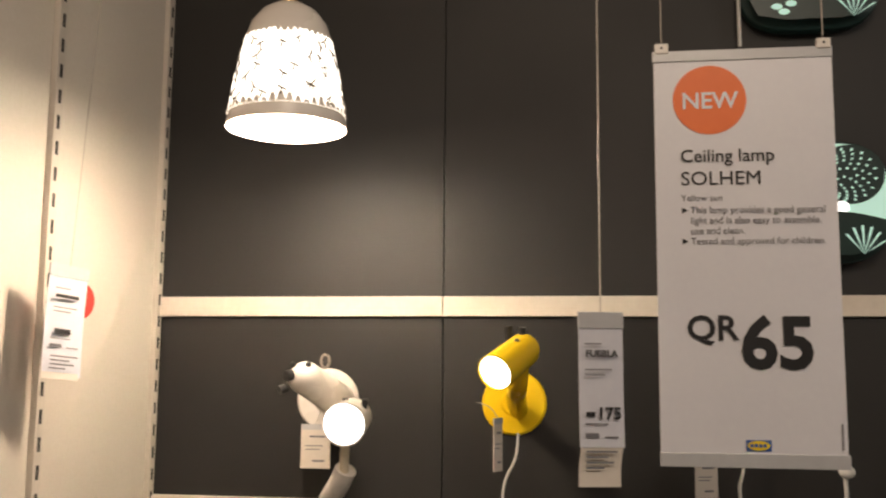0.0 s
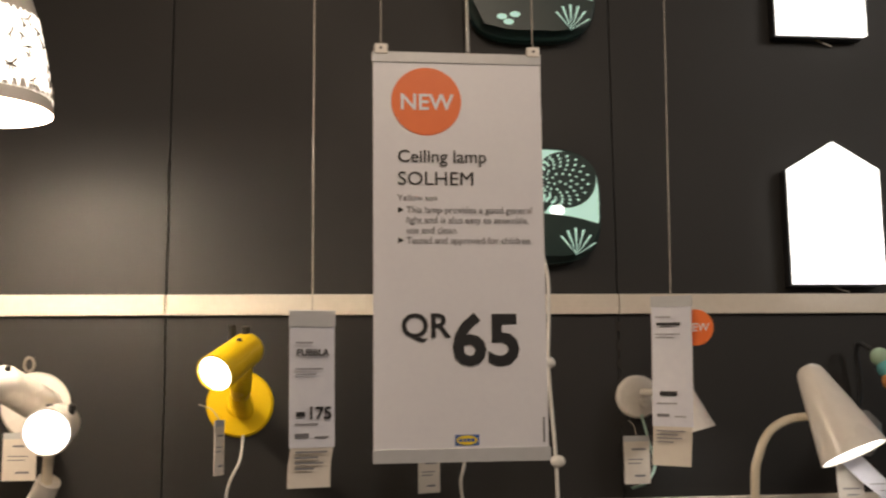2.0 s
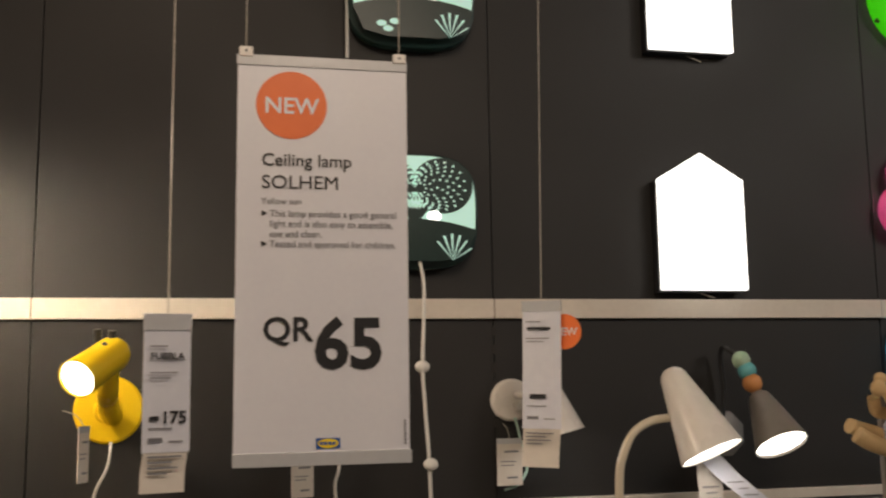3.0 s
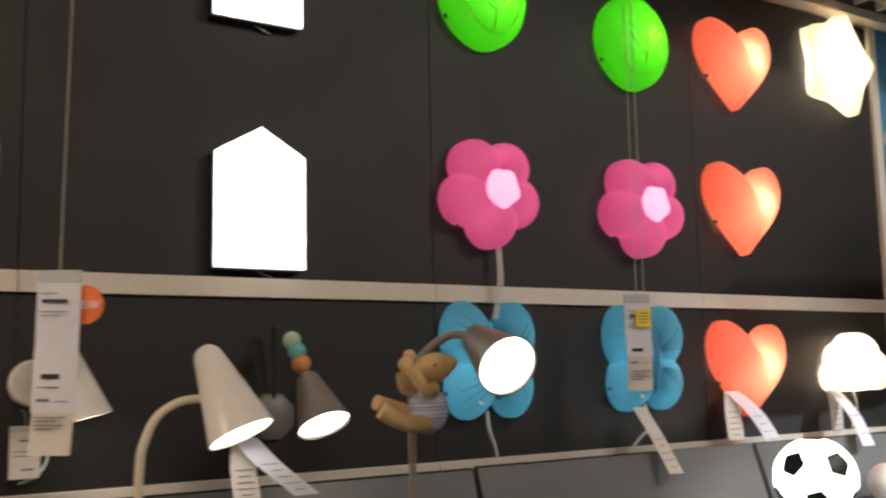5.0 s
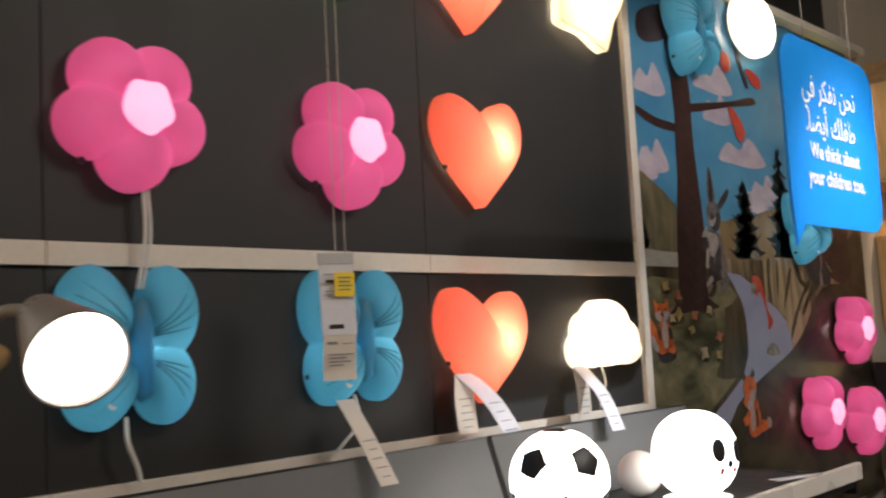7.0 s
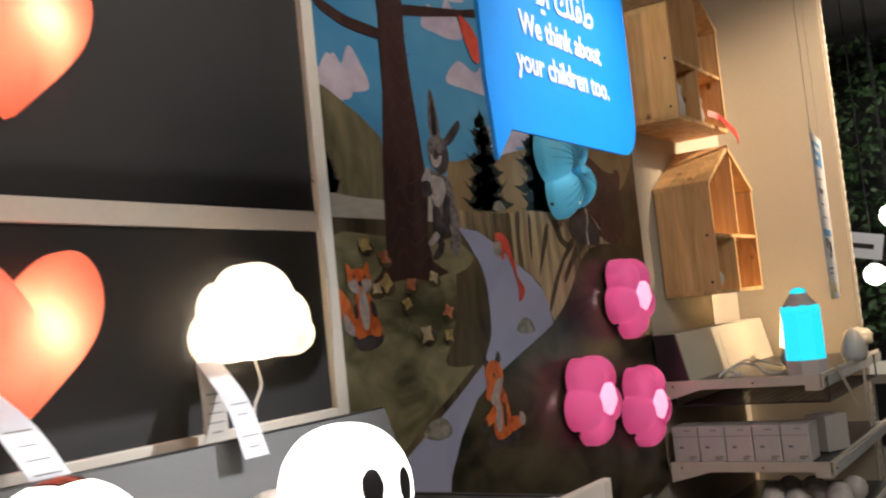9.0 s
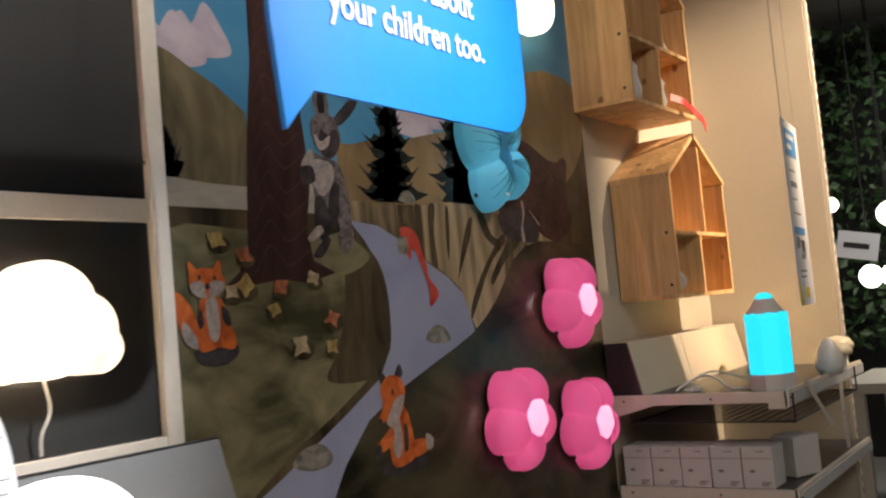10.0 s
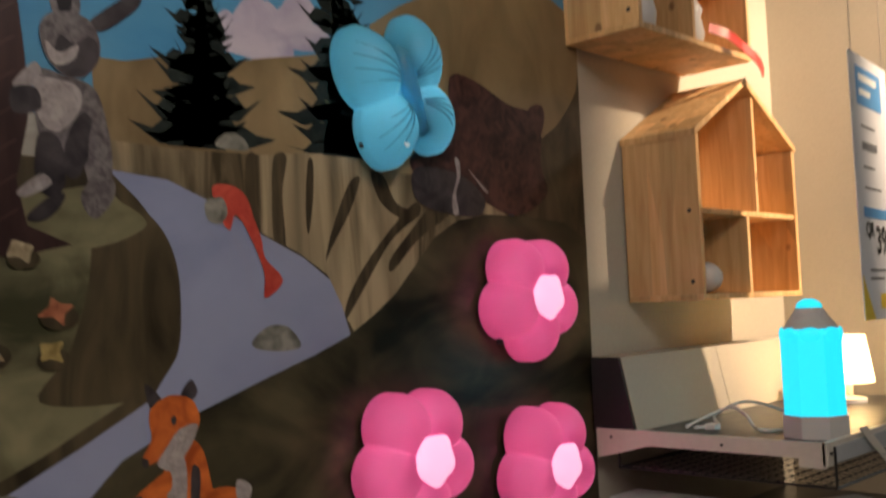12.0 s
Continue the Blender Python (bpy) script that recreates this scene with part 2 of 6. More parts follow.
def box(x0, x1, y0, y1, z0, z1, bevel=0.0, bm=None):
    bm = bm or bmesh.new()
    r = bmesh.ops.create_cube(bm, size=1, matrix=Matrix.LocRotScale(((x0 + x1) / 2, (y0 + y1) / 2, (z0 + z1) / 2), None, (x1 - x0, y1 - y0, z1 - z0)))
    if bevel:
        edges = list({e for v in r["verts"] for e in v.link_edges})
        bmesh.ops.bevel(bm, geom=edges, offset=bevel, segments=2, affect="EDGES", profile=0.6)
    return bm


def slab(points, y0, y1, bevel=0.0, bm=None):
    """A flat shape in the x-z plane, from depth y0 (front) to y1."""
    bm = bm or bmesh.new()
    f = [bm.verts.new((x, y0, z)) for x, z in points]
    k = [bm.verts.new((x, y1, z)) for x, z in points]
    front = bm.faces.new(f)
    bm.faces.new(list(reversed(k)))
    n = len(points)
    for i in range(n):
        bm.faces.new((f[i], k[i], k[(i + 1) % n], f[(i + 1) % n]))
    if bevel:
        bmesh.ops.bevel(bm, geom=list(front.edges), offset=bevel, segments=2, affect="EDGES", profile=0.6)
    return bm


def lathe(profile, n=32, m=None, bm=None, cap=True):
    """Turned round z from (radius, height) pairs."""
    bm = bm or bmesh.new()
    m = m or Matrix()
    rings = []
    for r, z in profile:
        rings.append([bm.verts.new(m @ Vector((r * math.cos(2 * math.pi * i / n), r * math.sin(2 * math.pi * i / n), z))) for i in range(n)])
    for a, b in zip(rings, rings[1:]):
        for i in range(n):
            bm.faces.new((a[i], a[(i + 1) % n], b[(i + 1) % n], b[i]))
    if cap:
        for ring in (rings[0], rings[-1]):
            bm.faces.new(ring)
    return bm


def smooth_path(points, n=8):
    """Catmull-Rom through the points."""
    p = [Vector(q) for q in points]
    p = [2 * p[0] - p[1]] + p + [2 * p[-1] - p[-2]]
    out = []
    for i in range(1, len(p) - 2):
        for k in range(n):
            t = k / n
            out.append(0.5 * (2 * p[i] + (p[i + 1] - p[i - 1]) * t + (2 * p[i - 1] - 5 * p[i] + 4 * p[i + 1] - p[i + 2]) * t * t
                              + (3 * p[i] - p[i - 1] - 3 * p[i + 1] + p[i + 2]) * t ** 3))
    out.append(p[-2])
    return out


def tube(points, r, n=8, bm=None, soft=True):
    bm = bm or bmesh.new()
    pts = smooth_path(points) if soft and len(points) > 2 else [Vector(q) for q in points]
    rings = []
    for i, p in enumerate(pts):
        d = (pts[min(i + 1, len(pts) - 1)] - pts[max(i - 1, 0)]).normalized()
        a = d.cross(Vector((0.31, 0.9, 0.29))).normalized()
        b = d.cross(a)
        rings.append([bm.verts.new(p + r * (a * math.cos(2 * math.pi * k / n) + b * math.sin(2 * math.pi * k / n))) for k in range(n)])
    for a, b in zip(rings, rings[1:]):
        for k in range(n):
            bm.faces.new((a[k], a[(k + 1) % n], b[(k + 1) % n], b[k]))
    bm.faces.new(rings[0])
    bm.faces.new(rings[-1])
    return bm


def ribbon(points, wide, thick=0.0012, bm=None):
    """A strip of card that follows the points; wide is its half width as a vector."""
    bm = bm or bmesh.new()
    pts = smooth_path(points, 6) if len(points) > 2 else [Vector(q) for q in points]
    w = Vector(wide)
    rows = []
    for i, p in enumerate(pts):
        d = (pts[min(i + 1, len(pts) - 1)] - pts[max(i - 1, 0)]).normalized()
        nrm = d.cross(w).normalized() * thick / 2
        rows.append([bm.verts.new(p + s * w + t * nrm) for s, t in ((-1, -1), (1, -1), (1, 1), (-1, 1))])
    for a, b in zip(rows, rows[1:]):
        for k in range(4):
            bm.faces.new((a[k], a[(k + 1) % 4], b[(k + 1) % 4], b[k]))
    bm.faces.new(rows[0])
    bm.faces.new(rows[-1])
    return bm


def ball(r, m=None, u=24, v=16, bm=None):
    bm = bm or bmesh.new()
    bmesh.ops.create_uvsphere(bm, u_segments=u, v_segments=v, radius=r, matrix=m or Matrix())
    return bm


def puff(curve, height, rim=0.02, n=96, rings=16, bm=None):
    """A moulded dome over a closed outline curve(angle) -> (x, z); height(s, x, z) is how far it stands out, s from 0 in the middle to 1 at the rim."""
    bm = bm or bmesh.new()
    out = [curve(2 * math.pi * i / n) for i in range(n)]
    cx, cz = 0.0, 0.0
    mid = bm.verts.new((cx, -rim - height(0, cx, cz), cz))
    last = None
    for k in range(1, rings + 1):
        s = math.sin(0.5 * math.pi * k / rings)
        ring = [bm.verts.new((x * s, -rim - height(s, x * s, z * s), z * s)) for x, z in out]
        for i in range(n):
            if last:
                bm.faces.new((last[i], last[(i + 1) % n], ring[(i + 1) % n], ring[i]))
            else:
                bm.faces.new((mid, ring[(i + 1) % n], ring[i]))
        last = ring
    back = [bm.verts.new((x, -0.004, z)) for x, z in out]
    for i in range(n):
        bm.faces.new((last[i], last[(i + 1) % n], back[(i + 1) % n], back[i]))
    return bm


def lettering(text, x, z, size, mat, parent, y=-0.0015, bold=0.0, align="LEFT", width=1.0):
    """Printed words on a card in the x-z plane."""
    cu = bpy.data.curves.new("lettering", "FONT")
    cu.body, cu.size, cu.offset, cu.align_x, cu.resolution_u = text, size, bold, align, 3
    cu.extrude = 0.0002
    tmp = bpy.data.objects.new("tmp", cu)
    scene.collection.objects.link(tmp)
    me = bpy.data.meshes.new_from_object(tmp.evaluated_get(bpy.context.evaluated_depsgraph_get()))
    bpy.data.objects.remove(tmp)
    me.transform(Matrix.Translation((x, y, z)) @ Matrix.Rotation(radians(90), 4, "X") @ Matrix.Diagonal((width, 1, 1, 1)))
    me.materials.clear()
    me.materials.append(mat)
    ob = new("lettering", me)
    ob.parent = parent
    return ob


def bars(rows, mat, parent, y=-0.0012):
    """Unreadable print: (x, z, length, height) bars."""
    bm = bmesh.new()
    for x, z, w, h in rows:
        box(x, x + w, y - 0.0003, y, z, z + h, bm=bm)
    return tagged(part("print", bm, mat, parent), kind="stuff")


# ---------------------------------------------------------------- shell of the shop
XL, XR, YW = -0.682, 7.055, 3.0
BAND, RAIL, TOP = (1.705, 1.75), (1.274, 1.297), 2.79
POST = (3.952, 3.992)
MURAL = (3.992, 5.892, 0.75, 2.86)

structure("floor", box(-4, 15, -4, 8, -0.1, 0.0), M["floor"], "grey polished shop floor", "floor")
structure("ceiling", box(-4, 15, -4, 8, 3.6, 3.7), M["ceiling"], "dark open shop ceiling", "ceiling")
structure("wall_south", box(-4, 15, -4.1, -4, 0, 3.6), M["beige_wall"], "plain beige shop wall", "wall")
structure("wall_west", box(-4.1, -4, -4, 8, 0, 3.6), M["beige_wall"], "plain beige shop wall", "wall")
structure("wall_east", box(15, 15.1, -4, 8, 0, 3.6), M["ceiling"], "dark far shop wall", "wall")
structure("wall_behind", box(-4, 15, 8, 8.1, 0, 3.6), M["ceiling"], "dark far shop wall", "wall")

back = structure("wall_north", box(XL, POST[1], YW + 0.014, YW + 0.08, 0, TOP), M["black"], "black display wall of laminate panels", "wall")
seams = [XL, 0.0, 1.0, 2.005, 2.992, POST[0]]
for a, b in zip(seams, seams[1:]):
    part("panel", box(a + 0.0010, b - 0.0010, YW, YW + 0.014, BAND[1], TOP - 0.01, 0.0015), M["panel"], back)
    part("panel", box(a + 0.0010, b - 0.0010, YW, YW + 0.014, RAIL[1], BAND[0], 0.0015), M["panel"], back)
    part("panel", box(a + 0.0010, b - 0.0010, YW, YW + 0.014, 0.05, RAIL[0], 0.0015), M["panel"], back)
for a, b in zip(seams, seams[1:]):
    r = part("rail", box(a + 0.001, b - 0.001, YW - 0.012, YW + 0.012, BAND[0], BAND[1], 0.002), M["rail"])
    tagged(r, "cream steel rail across the display wall", "rail", "wall rails", "structure")
    r = part("rail", box(a + 0.001, b - 0.001, YW - 0.016, YW + 0.012, RAIL[0], RAIL[1], 0.002), M["rail"])
    tagged(r, "cream steel rail along the foot of the panels", "rail", "wall rails", "structure")
post = part("trim_post", box(POST[0], POST[1], YW - 0.016, YW + 0.06, 0.0, TOP + 0.05, 0.003), M["rail"])
tagged(post, "cream painted post beside the mural", "post", "", "structure")


def slotted(name, m, length, label):
    up = thing(name, m, label, "upright", "shelf uprights", "structure")
    part("face", box(-0.014, 0.014, -0.006, 0.006, 0, length, 0.001), M["upright"], up)
    bm = bmesh.new()
    z = 0.03
    while z < length - 0.05:
        box(-0.0045, 0.0045, -0.0068, -0.005, z, z + 0.026, bm=bm)
        z += 0.05
    tagged(part("slots", bm, M["slot"], up), kind="stuff")
    return up


structure("wall_side_west", box(XL - 0.06, XL, 0.4, YW + 0.08, 0, 3.3), M["white_wall"], "cream side wall of the display bay", "wall")
slotted("slotted_upright", pose(XL + 0.007, YW - 0.016, 0.0, 0, 0, 90), 3.3, "cream slotted steel shelf upright in the corner")
slotted("slotted_upright", pose(XL + 0.007, 2.50, 0.0, 0, 0, 90), 3.3, "cream slotted steel shelf upright on the side wall")
structure("wall_plain", box(MURAL[1], XR, YW + 0.004, YW + 0.08, 0, 3.3), M["beige_wall"], "beige painted wall beside the mural", "wall")
structure("wall_side_east", box(XR, XR + 0.06, 2.46, YW + 0.08, 0, 3.3), M["beige_wall"], "beige side wall of the display bay", "wall")
slotted("slotted_upright", pose(XR + 0.02, 2.452, 0.0), 3.3, "cream slotted steel shelf upright at the wall's end")
# slots that show at the second panel joint
bm = bmesh.new()
for k in range(9):
    box(0.994, 1.006, YW - 0.002, YW + 0.002, 1.33 + k * 0.042, 1.352 + k * 0.042, bm=bm)
tagged(part("trim_slots", bm, M["slot"]), "dark slots in the upright between panels", "slots", "", "structure")
# light-coloured grid above the wall
structure("trim_top", box(XL, 6.0, YW - 0.06, YW + 0.06, TOP, TOP + 0.035, 0.003), M["rail"], "cream top rail of the display wall", "rail")

# ---------------------------------------------------------------- wall lamps
def union_curve(circles, floor=None):
    """Polar outline of circles (x, z, rx, rz) that all reach the middle."""
    def curve(a):
        dx, dz = math.sin(a), math.cos(a)
        best = 0.0
        for cx, cz, rx, rz in circles:
            ux, uz, px, pz = dx / rx, dz / rz, cx / rx, cz / rz
            qa, qb, qc = ux * ux + uz * uz, -2 * (ux * px + uz * pz), px * px + pz * pz - 1
            disc = qb * qb - 4 * qa * qc
            if disc > 0:
                best = max(best, (-qb + math.sqrt(disc)) / (2 * qa))
        if floor is not None and dz < 0:
            best = min(best, floor / dz)
        return dx * best, dz * best
    return curve


def union_height(circles, tall, base):
    def height(s, x, z):
        h = 0.0
        for cx, cz, rx, rz in circles:
            q = 1 - ((x - cx) / rx) ** 2 - ((z - cz) / rz) ** 2
            if q > 0:
                h = max(h, tall * math.sqrt(q))
        return h + base * (1 - s ** 6)
    return height


def blob(cx, cz, rx, rz, tilt=0, n=22):
    c, s = math.cos(radians(tilt)), math.sin(radians(tilt))
    return [(cx + rx * math.cos(a) * c - rz * math.sin(a) * s, cz + rx * math.cos(a) * s + rz * math.sin(a) * c) for a in [2 * math.pi * i / n for i in range(n)]]


def knob(parent, x, z, mat):
    part("clip", lathe([(0.007, 0), (0.007, 0.006), (0.004, 0.009)], 12, pose(x, -0.016, z, 90)), mat, parent, "small dark fixing clip", True)


def wall_back(parent, curve, mat, shrink=0.9):
    n = 48
    pts = [curve(2 * math.pi * i / n) for i in range(n)]
    part("back_plate", slab([(x * shrink, z * shrink) for x, z in pts], -0.004, -0.001), mat, parent)


PETALS = [(0.084 * math.sin(radians(a)), 0.084 * math.cos(radians(a)), 0.071, 0.071) for a in (-36, 36, 108, 180, 252)]


def flower_lamp(m, watts, label):
    ob = thing("flower_wall_lamp", m, label, "wall lamp", "flower wall lamps")
    circles = PETALS + [(0, 0, 0.07, 0.07)]
    c = union_curve(circles)
    part("shade", puff(c, union_height(circles, 0.05, 0.012), 0.036, 120, 22), M["pink"], ob, smooth="all")
    pent = lambda a: (0.052 * math.sin(a) * (1 + 0.07 * math.cos(5 * (a - math.pi))), 0.052 * math.cos(a) * (1 + 0.07 * math.cos(5 * (a - math.pi))))
    mid = part("flower_centre", puff(pent, lambda s, x, z: 0.016 * (1 - s ** 3), 0.024, 50, 8), M["lit_pink"], ob, "pale pink glowing flower centre", "all")
    mid.location = (0, -0.072, 0)
    wall_back(ob, c, M["housing"])
    knob(ob, -0.1, -0.1, M["black"])
    part("dimple", lathe([(0.009, 0), (0.009, 0.002)], 16, pose(0.0, -0.088, -0.105, 90)), M["housing"], ob, "small pale moulding mark")
    bulb((0, -0.045, 0.0), watts, (1.0, 0.85, 0.75), 0.02, ob)
    return ob


def heart_curve(a):
    s = math.sin(a)
    x = 16 * math.copysign(abs(s) ** 1.95, s)
    z = 13 * math.cos(a) - 5 * math.cos(2 * a) - 2 * math.cos(3 * a) - math.cos(4 * a)
    return x * 0.0104, (z + 2.2) * 0.0103


def heart_lamp(m, watts):
    ob = thing("heart_wall_lamp", m, "glowing coral red heart-shaped plastic wall lamp", "wall lamp", "heart wall lamps")
    def height(s, x, z):
        return 0.062 * (1 - s ** 2.6) ** 0.75 - 0.016 * math.exp(-(x / 0.022) ** 2) * max(0, z - 0.01) / 0.1 * (1 - s ** 8)
    part("shade", puff(heart_curve, height, 0.036, 120, 20), M["red"], ob, smooth="all")
    wall_back(ob, heart_curve, M["housing"])
    knob(ob, -0.125, -0.05, M["black"])
    bulb((0.03, -0.055, 0.01), watts, (1.0, 0.85, 0.6), 0.02, ob)
    return ob


def leaf_curve(a):
    r = 0.142 * (1 + 0.05 * math.cos(a - math.pi) ** 8)
    return 0.98 * r * math.sin(a), r * math.cos(a)


def leaf_lamp(m, watts):
    ob = thing("leaf_wall_lamp", m, "glowing bright green leaf-shaped plastic wall lamp", "wall lamp", "leaf wall lamps")
    height = lambda s, x, z: 0.06 * (1 - s ** 2.4) ** 0.7
    part("shade", puff(leaf_curve, height, 0.032, 90, 16), M["green"], ob, smooth="all")
    def on(x, z):
        s = min(0.98, math.hypot(x / 0.98, z) / 0.142)
        return (x, -0.033 - height(s, x, z), z)
    part("vein", tube([on(0, z) for z in (0.07, 0.03, -0.02, -0.07, -0.11)], 0.003), M["vein"], ob, "pale moulded middle vein", True)
    for sx in (-1, 1):
        for z in (-0.03, 0.01, 0.05):
            part("vein", tube([on(0, z - 0.03), on(sx * 0.035, z), on(sx * 0.062, z + 0.035)], 0.0018), M["vein"], ob, "pale moulded side vein", True)
    for sx in (-1, 1):
        part("rim_line", tube([on(sx * 0.09 * math.sin(a), -0.1 * math.cos(a) - 0.01) for a in (0.05, 0.4, 0.8, 1.2, 1.6)], 0.002), M["vein"], ob, "pale moulded outline", True)
    wall_back(ob, leaf_curve, M["housing"])
    knob(ob, -0.12, -0.07, M["black"])
    bulb((0.025, -0.055, 0.01), watts, (1.0, 0.95, 0.7), 0.02, ob)
    return ob


WINGS = [(-0.079, 0.070, 0.065, 0.090), (0.079, 0.070, 0.065, 0.090), (-0.070, -0.068, 0.063, 0.080), (0.070, -0.068, 0.063, 0.080)]


def butterfly_lamp(m, watts, label):
    ob = thing("butterfly_wall_lamp", m, label, "wall lamp", "butterfly wall lamps")
    circles = WINGS + [(0, 0, 0.04, 0.07)]
    c = union_curve(circles)

    def height(s, x, z):
        q = max(0.0, max(1 - ((x - cx) / rx) ** 2 - ((z - cz) / rz) ** 2 for cx, cz, rx, rz in WINGS))
        return 0.046 * q ** 0.75 + (0.008 + 0.030 * max(0.0, 1 - abs(x) / 0.145)) * (1 - s ** 4)

    part("shade", puff(c, height, 0.03, 140, 24), M["blue"], ob, smooth="all")
    body = lathe([(0.001, -0.1), (0.019, -0.085), (0.024, 0.0), (0.022, 0.05), (0.017, 0.085), (0.001, 0.098)], 20)
    bd = part("body", body, M["blue"], ob, "smooth raised butterfly body", "all")
    bd.location = (0, -0.062, 0.0)
    for cx, cz, rx, rz in WINGS:
        bm = bmesh.new()
        sx, sz = math.copysign(1, cx), math.copysign(1, cz)
        for k in (-0.8, -0.3, 0.2, 0.7):
            ex, ez = cx + sx * rx * 0.75 * math.cos(0.9 * k + sz * 0.3), cz + rz * 0.75 * math.sin(0.9 * k + sz * 0.3)
            pts = []
            for q in (0.12, 0.35, 0.6, 0.85, 1.0):
                x, z = sx * 0.012 + (ex - sx * 0.012) * q, 0.02 * sz + (ez - 0.02 * sz) * q
                pts.append((x, -0.0312 - height(min(0.95, q), x, z), z))
            tube(pts, 0.0017, 5, bm)
        tagged(part("vein_pattern", bm, M["vein_blue"], ob, "dark moulded veins", True), kind="stuff")
    wall_back(ob, c, M["housing"])
    knob(ob, -0.13, -0.08, M["black"])
    part("dimple", lathe([(0.008, 0), (0.008, 0.002)], 16, pose(-0.07, -0.0315 - height(0.8, -0.07, -0.1), -0.1, 90)), M["housing"], ob, "small pale moulding mark")
    bulb((0.0, -0.028, -0.01), watts * 0.65, (0.9, 0.95, 1.0), 0.02, ob)
    return ob


for x, zl in ((2.170, 2.551), (2.725, 2.515)):
    flower_lamp(pose(x, YW, 2.003), 0.35, "glowing pink flower-shaped plastic wall lamp on the black wall")
    leaf_lamp(pose(x, YW, zl), 0.55)
    butterfly_lamp(pose(x - 0.012, YW, 1.547), 0.9, "blue butterfly-shaped plastic wall lamp on the black wall")
for x, z, turn in ((3.178, 2.511, 0), (3.182, 2.031, 0), (3.158, 1.515, 3)):
    heart_lamp(pose(x, YW, z, 0, turn, 0), 1.1)

star = thing("star_wall_lamp", (3.735, YW, 2.605), "glowing white fabric star cushion wall lamp", "wall lamp")
star_r = lambda a: 0.150 + 0.052 * (1 - abs(math.sin(2.5 * (a - 0.24))))
sc = lambda a: (star_r(a) * math.sin(a), star_r(a) * math.cos(a))
part("shade", puff(sc, lambda s, x, z: 0.05 * (1 - s ** 2.2), 0.04, 100, 14), M["star"], star, smooth="all")
part("seam", tube([(*[v * 1.0 for v in (sc(a)[0], -0.04, sc(a)[1])],) for a in [2 * math.pi * i / 60 for i in range(61)]], 0.003, 6, soft=False), M["star"], star, "stitched piping round the edge", True)
wall_back(star, sc, M["housing"])
bulb((0, -0.05, 0), 3.4, (1.0, 0.90, 0.72), 0.03, star)

cloud = thing("cloud_wall_lamp", (3.678, YW, 1.528), "glowing white cloud-shaped wall lamp", "wall lamp")
puffs = [(-0.085, -0.048, 0.055, 0.055), (-0.055, 0.0, 0.06, 0.065), (0.015, 0.025, 0.085, 0.076), (0.083, -0.02, 0.055, 0.065), (0.1, -0.055, 0.045, 0.045), (0, -0.04, 0.1, 0.06)]
cc = union_curve(puffs, -0.098)
part("shade", puff(cc, union_height(puffs, 0.05, 0.012), 0.05, 140, 22), M["cloud"], cloud, smooth="all")
wall_back(cloud, cc, M["housing"])
part("knob", lathe([(0.009, 0), (0.009, 0.006), (0.006, 0.009)], 16, pose(-0.118, -0.06, -0.07, 90)), M["tag_warm"], cloud, "small brown switch knob", True)
bulb((0.0, -0.05, -0.02), 1.9, (1.0, 0.90, 0.76), 0.03, cloud)
part("cable", tube([(0.02, -0.02, -0.1), (0.022, -0.03, -0.15), (0.01, -0.02, -0.19), (0.012, -0.012, -0.225)], 0.0028), M["cord"], cloud, "thin white cable", True)


def house_lamp(m):
    ob = thing("house_wall_lamp", m, "glowing white house-shaped wall lamp with black sides", "wall lamp", "house wall lamps")
    shape = [(-0.110, 0), (0.110, 0), (0.110, 0.268), (0, 0.333), (-0.110, 0.268)]
    part("diffuser", slab(shape, -0.046, -0.03, 0.004), M["lit_white"], ob, "bright white diffuser")
    part("case", slab([(x * 1.0 - 0.004, z * 1.0 - 0.004) for x, z in shape], -0.03, -0.001), M["black"], ob, "black plastic case")
    part("cable", tube([(0.0, -0.01, -0.003), (0.02, -0.012, -0.012), (0.04, -0.006, -0.016)], 0.002), M["wire"], ob, smooth=True)
    return ob


house_lamp(pose(1.514, YW, 1.770))
house_lamp(pose(1.508, YW, 2.362))


